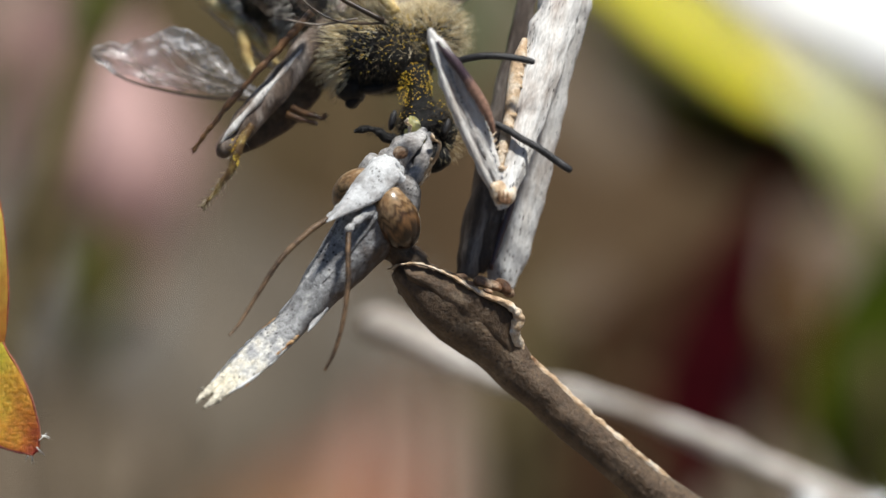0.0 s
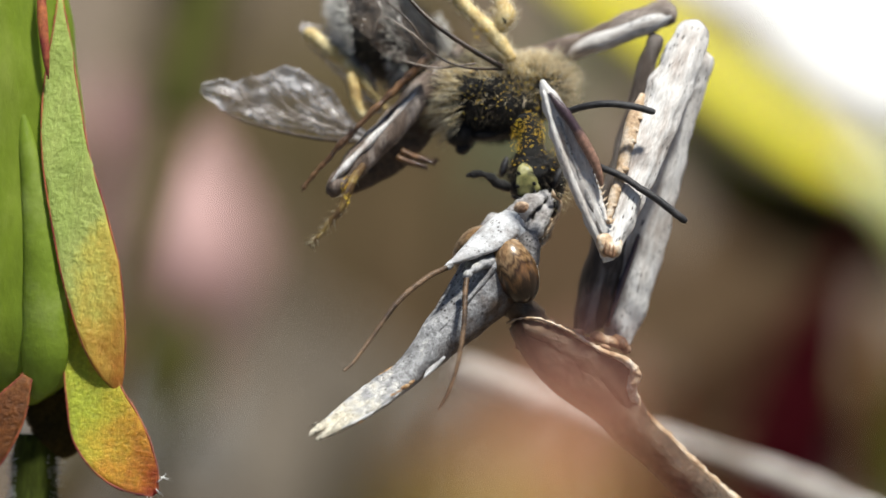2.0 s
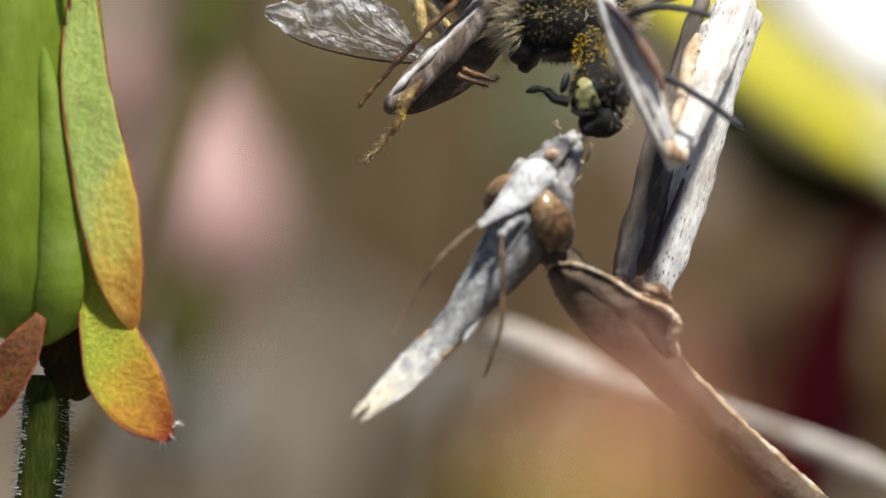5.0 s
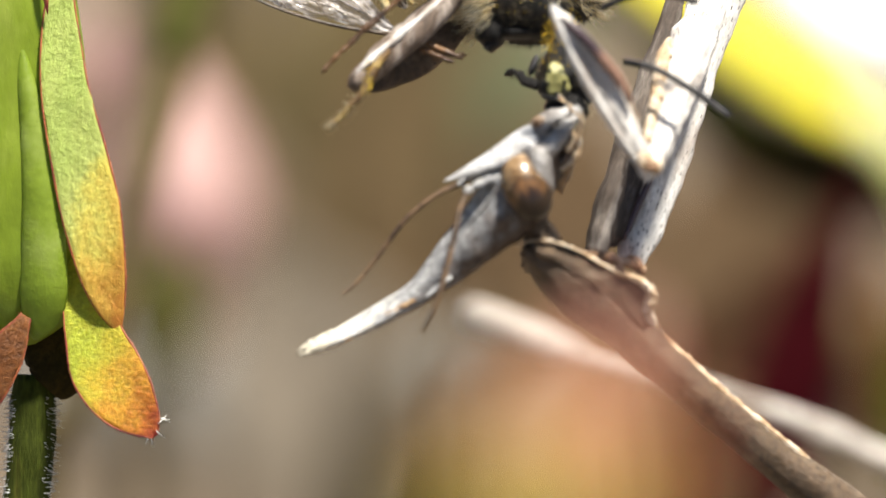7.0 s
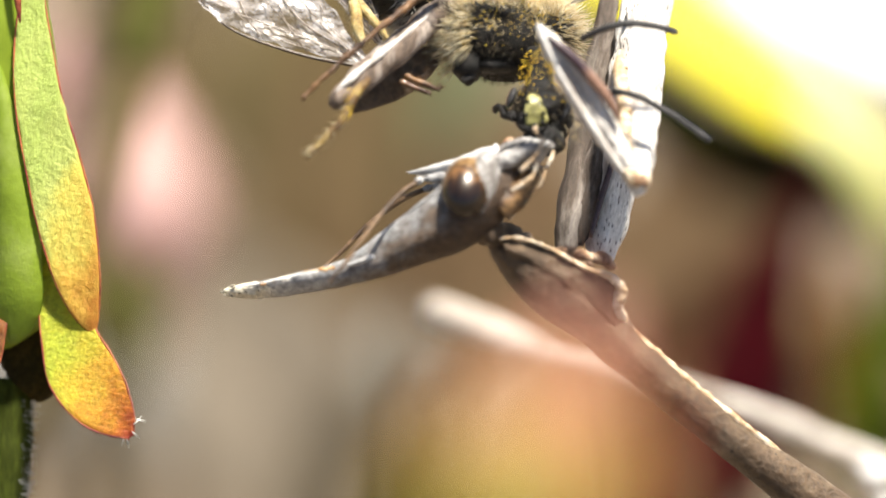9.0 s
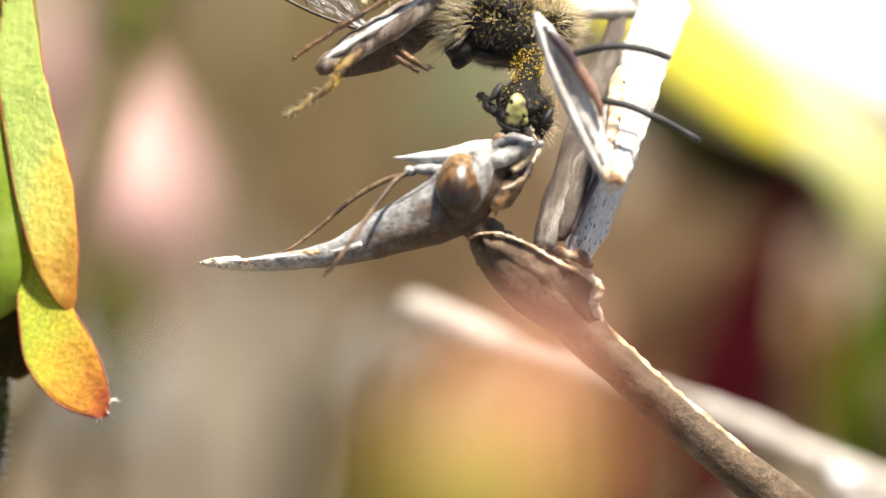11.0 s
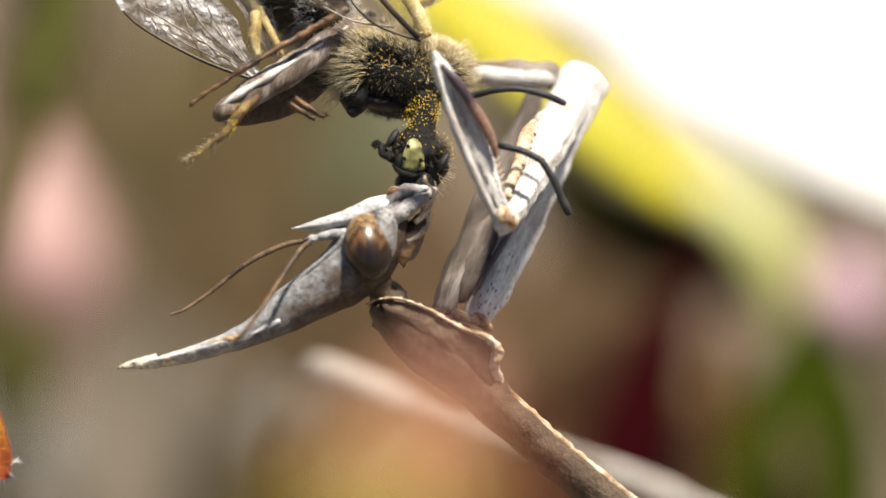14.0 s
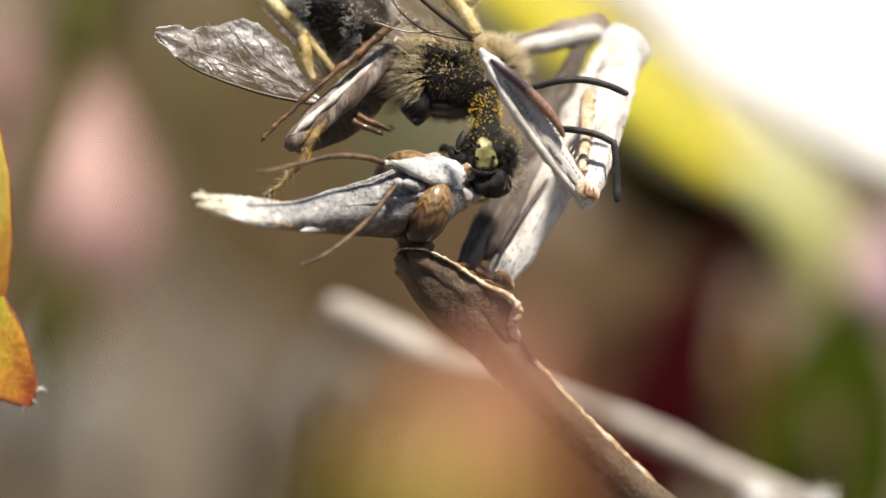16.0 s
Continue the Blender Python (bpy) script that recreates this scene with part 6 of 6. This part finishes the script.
    walk(neck, [(t, rod(base, m @ Vector((0.15 * MM, 0, -0.75 * MM)) / MM)) for t, m in nods])
    walk(coxa, [
    (0, rod((5.0, 1.0, -1.9), (7.52, 0.78, 7.76))),
    (0.5, rod((5.0, 1.0, -1.9), (7.42, 0.50, 7.49))),
    (1, rod((5.0, 1.0, -1.9), (7.41, 0.50, 7.57))),
    (1.5, rod((5.0, 1.0, -1.9), (7.47, 0.69, 7.50))),
    (2, rod((5.0, 1.0, -1.9), (7.56, 0.59, 7.75))),
    (2.5, rod((5.0, 1.0, -1.9), (7.64, 1.25, 7.52))),
    (3, rod((5.0, 1.0, -1.9), (8.05, 1.99, 7.34))),
    (3.5, rod((5.0, 1.0, -1.9), (7.33, 1.71, 7.37))),
    (4, rod((5.0, 1.0, -1.9), (7.21, 1.15, 7.74))),
    (4.5, rod((5.0, 1.0, -1.9), (7.32, 1.81, 7.30))),
    (5, rod((5.0, 1.0, -1.9), (7.65, 3.20, 7.12))),
    (7.5, rod((5.0, 1.0, -1.9), (8.27, 3.20, 6.15))),
    (8, rod((5.0, 1.0, -1.9), (7.86, 3.48, 6.08))),
    (8.5, rod((5.0, 1.0, -1.9), (7.13, 3.11, 6.41))),
    (11, rod((5.0, 1.0, -1.9), (7.98, 4.14, 5.42))),
    (11.5, rod((5.0, 1.0, -1.9), (8.02, 3.58, 5.49))),
    (12, rod((5.0, 1.0, -1.9), (7.96, 3.76, 5.52))),
    (12.5, rod((5.0, 1.0, -1.9), (8.69, 4.42, 5.19))),
    (13, rod((5.0, 1.0, -1.9), (8.90, 4.32, 4.97))),
    (13.5, rod((5.0, 1.0, -1.9), (8.75, 3.86, 5.32))),
    (14, rod((5.0, 1.0, -1.9), (8.80, 4.32, 5.13))),
    (14.5, rod((5.0, 1.0, -1.9), (9.15, 4.69, 4.81))),
    (15, rod((5.0, 1.0, -1.9), (8.26, 2.36, 6.05))),
    (15.5, rod((5.0, 1.0, -1.9), (8.50, 3.86, 5.44))),
    (16, rod((5.0, 1.0, -1.9), (8.84, 4.04, 5.61))),
    ])
    walk(femur, [
    (0, rod((5.05, -2.40, 0.73), (7.52, 0.78, 7.76))),
    (0.5, rod((4.80, -2.40, 0.37), (7.42, 0.50, 7.49))),
    (1, rod((4.82, -2.40, 0.48), (7.41, 0.50, 7.57))),
    (1.5, rod((4.77, -2.40, 0.54), (7.47, 0.69, 7.50))),
    (2, rod((4.64, -2.40, 0.84), (7.56, 0.59, 7.75))),
    (2.5, rod((4.76, -2.40, 0.92), (7.64, 1.25, 7.52))),
    (3, rod((5.16, -2.40, 1.27), (8.05, 1.99, 7.34))),
    (3.5, rod((5.60, -2.40, 0.66), (7.33, 1.71, 7.37))),
    (4, rod((5.78, -2.40, 0.65), (7.21, 1.15, 7.74))),
    (4.5, rod((5.68, -2.40, 0.57), (7.32, 1.81, 7.30))),
    (5, rod((5.28, -2.40, 1.91), (7.65, 3.20, 7.12))),
    (7.5, rod((5.62, -2.40, 0.53), (8.27, 3.20, 6.15))),
    (8, rod((5.85, -2.40, 0.44), (7.86, 3.48, 6.08))),
    (8.5, rod((6.06, -2.40, 0.12), (7.13, 3.11, 6.41))),
    (11, rod((5.90, -2.40, 0.18), (7.98, 4.14, 5.42))),
    (11.5, rod((5.37, -2.40, -0.13), (8.02, 3.58, 5.49))),
    (12, rod((5.34, -2.40, 0.01), (7.96, 3.76, 5.52))),
    (12.5, rod((5.90, -2.40, 0.81), (8.69, 4.42, 5.19))),
    (13, rod((5.74, -2.40, 0.57), (8.90, 4.32, 4.97))),
    (13.5, rod((5.44, -2.40, 0.55), (8.75, 3.86, 5.32))),
    (14, rod((5.76, -2.40, 0.86), (8.80, 4.32, 5.13))),
    (14.5, rod((6.47, -2.40, 0.78), (9.15, 4.69, 4.81))),
    (15, rod((6.47, -2.40, -0.65), (8.26, 2.36, 6.05))),
    (15.5, rod((7.13, -2.40, -0.20), (8.50, 3.86, 5.44))),
    (16, rod((7.34, -2.40, 0.51), (8.84, 4.04, 5.61))),
    ])
    walk(tibia, [
    (0, rod((5.05, -2.40, 0.73), (3.24, -2.90, 5.61))),
    (0.5, rod((4.80, -2.40, 0.37), (3.06, -2.90, 5.40))),
    (1, rod((4.82, -2.40, 0.48), (2.90, -2.90, 5.44))),
    (1.5, rod((4.77, -2.40, 0.54), (3.00, -2.90, 5.47))),
    (2, rod((4.64, -2.40, 0.84), (2.96, -2.90, 5.68))),
    (2.5, rod((4.76, -2.40, 0.92), (3.19, -2.82, 5.78))),
    (3, rod((5.16, -2.40, 1.27), (3.64, -2.82, 5.88))),
    (3.5, rod((5.60, -2.40, 0.66), (3.63, -2.82, 5.49))),
    (4, rod((5.78, -2.40, 0.65), (3.68, -2.82, 5.37))),
    (4.5, rod((5.68, -2.40, 0.57), (3.42, -2.90, 4.88))),
    (5, rod((5.28, -2.40, 1.91), (3.34, -2.82, 6.40))),
    (7.5, rod((5.62, -2.40, 0.53), (3.72, -2.90, 4.27))),
    (8, rod((5.85, -2.40, 0.44), (3.98, -2.90, 4.30))),
    (8.5, rod((6.06, -2.40, 0.12), (3.99, -2.90, 4.13))),
    (11, rod((5.90, -2.40, 0.18), (4.10, -2.90, 4.79))),
    (11.5, rod((5.37, -2.40, -0.13), (4.26, -2.80, 4.98))),
    (12, rod((5.34, -2.40, 0.01), (4.05, -2.90, 4.90))),
    (12.5, rod((5.90, -2.40, 0.81), (4.57, -2.82, 5.55))),
    (13, rod((5.74, -2.40, 0.57), (4.49, -2.90, 5.19))),
    (13.5, rod((5.44, -2.40, 0.55), (4.04, -2.90, 5.19))),
    (14, rod((5.76, -2.40, 0.86), (4.27, -2.90, 5.40))),
    (14.5, rod((6.47, -2.40, 0.78), (4.84, -2.90, 5.14))),
    (15, rod((6.47, -2.40, -0.65), (4.06, -2.90, 3.73))),
    (15.5, rod((7.13, -2.40, -0.20), (4.53, -2.90, 4.19))),
    (16, rod((7.34, -2.40, 0.51), (4.39, -2.90, 4.49))),
    ])
    walk(far_femur, [
    (0, rod((6.52, 1.68, 8.21), (0.08, 3.31, 5.68))),
    (0.5, rod((6.42, 1.40, 7.94), (0.14, 3.39, 5.73))),
    (1, rod((6.41, 1.40, 8.02), (-0.37, 2.77, 5.78))),
    (1.5, rod((6.47, 1.59, 7.95), (-0.01, 3.29, 5.68))),
    (2, rod((6.56, 1.49, 8.20), (-0.37, 3.04, 5.89))),
    (2.5, rod((6.64, 2.15, 7.97), (-0.15, 3.15, 5.82))),
    (3, rod((7.05, 2.89, 7.79), (0.58, 3.65, 5.94))),
    (3.5, rod((6.33, 2.61, 7.82), (0.30, 3.02, 5.32))),
    (4, rod((6.21, 2.05, 8.19), (0.34, 2.97, 5.23))),
    (4.5, rod((6.32, 2.71, 7.75), (0.31, 3.12, 5.06))),
    (5, rod((6.65, 4.10, 7.57), (0.66, 3.76, 6.30))),
    (7.5, rod((7.27, 4.10, 6.60), (0.49, 2.76, 5.89))),
    (8, rod((6.86, 4.38, 6.53), (0.41, 2.59, 5.49))),
    (8.5, rod((6.13, 4.01, 6.86), (0.64, 2.83, 5.08))),
    (11, rod((6.98, 5.04, 5.87), (1.11, 2.46, 5.93))),
    (11.5, rod((7.02, 4.48, 5.94), (1.44, 2.55, 6.38))),
    (12, rod((6.96, 4.66, 5.97), (1.08, 2.59, 6.22))),
    (12.5, rod((7.69, 5.32, 5.64), (1.43, 2.44, 6.79))),
    (13, rod((7.90, 5.22, 5.42), (1.45, 2.61, 6.32))),
    (13.5, rod((7.75, 4.76, 5.77), (1.01, 2.67, 6.27))),
    (14, rod((7.80, 5.22, 5.58), (1.04, 2.54, 6.30))),
    (14.5, rod((8.15, 5.59, 5.26), (1.62, 2.29, 6.25))),
    (15, rod((7.26, 3.26, 6.50), (1.04, 2.00, 4.52))),
    (15.5, rod((7.50, 4.76, 5.89), (1.24, 2.23, 4.70))),
    (16, rod((7.84, 4.94, 6.06), (1.09, 2.20, 4.32))),
    ])
    walk(far_coxa, [
    (0, rod((3.95, 0.80, -1.54), (6.52, 1.68, 8.21))),
    (0.5, rod((3.95, 0.80, -1.54), (6.42, 1.40, 7.94))),
    (1, rod((3.95, 0.80, -1.54), (6.41, 1.40, 8.02))),
    (1.5, rod((3.95, 0.80, -1.54), (6.47, 1.59, 7.95))),
    (2, rod((3.95, 0.80, -1.54), (6.56, 1.49, 8.20))),
    (2.5, rod((3.95, 0.80, -1.54), (6.64, 2.15, 7.97))),
    (3, rod((3.95, 0.80, -1.54), (7.05, 2.89, 7.79))),
    (3.5, rod((3.95, 0.80, -1.54), (6.33, 2.61, 7.82))),
    (4, rod((3.95, 0.80, -1.54), (6.21, 2.05, 8.19))),
    (4.5, rod((3.95, 0.80, -1.54), (6.32, 2.71, 7.75))),
    (5, rod((3.95, 0.80, -1.54), (6.65, 4.10, 7.57))),
    (7.5, rod((3.95, 0.80, -1.54), (7.27, 4.10, 6.60))),
    (8, rod((3.95, 0.80, -1.54), (6.86, 4.38, 6.53))),
    (8.5, rod((3.95, 0.80, -1.54), (6.13, 4.01, 6.86))),
    (11, rod((3.95, 0.80, -1.54), (6.98, 5.04, 5.87))),
    (11.5, rod((3.95, 0.80, -1.54), (7.02, 4.48, 5.94))),
    (12, rod((3.95, 0.80, -1.54), (6.96, 4.66, 5.97))),
    (12.5, rod((3.95, 0.80, -1.54), (7.69, 5.32, 5.64))),
    (13, rod((3.95, 0.80, -1.54), (7.90, 5.22, 5.42))),
    (13.5, rod((3.95, 0.80, -1.54), (7.75, 4.76, 5.77))),
    (14, rod((3.95, 0.80, -1.54), (7.80, 5.22, 5.58))),
    (14.5, rod((3.95, 0.80, -1.54), (8.15, 5.59, 5.26))),
    (15, rod((3.95, 0.80, -1.54), (7.26, 3.26, 6.50))),
    (15.5, rod((3.95, 0.80, -1.54), (7.50, 4.76, 5.89))),
    (16, rod((3.95, 0.80, -1.54), (7.84, 4.94, 6.06))),
    ])
    j = (Vector(JOINT) - Vector(ROOTS[1])) * MM
    walk(antenna_tip, [(t, pose(*j, 0, a, 0)) for t, a in ((0, 0), (8.5, 0), (11, 2), (12, 2), (12.5, 5), (13, 12), (13.5, 20), (14, 32), (14.5, 42), (15, 45), (16, 60))])
    f = (Vector(FORE) - Vector(GRIP)) * MM
    walk(foreleg, [(t, pose(*f, 0, 0, a)) for t, a in ((0, 0), (3.5, 0), (4, -45), (4.5, -85), (5, -25), (7.5, -70), (8.5, -80), (11, -80), (16, -80))])
    for ob, root, far in ((antenna_up, ROOTS[0], 0), (antenna, ROOTS[1], 1)):
        r = (Vector(root) - Vector(GRIP)) * MM
        walk(ob, [(t, pose(r.x, r.y, r.z + 0.35 * far * k * MM, 0, a - 14 * far * k, 0)) for t, a, k in (
            (0, 0, 0), (5, 0, 0), (7.5, -6, 0), (8.5, -6, 0), (11, -12, 1), (11.5, -15, 1), (12.5, -12, 1), (13.5, -9, 1), (14.5, -8, 0.5), (15, -3, 0.5), (16, 0, 1))])


motions()
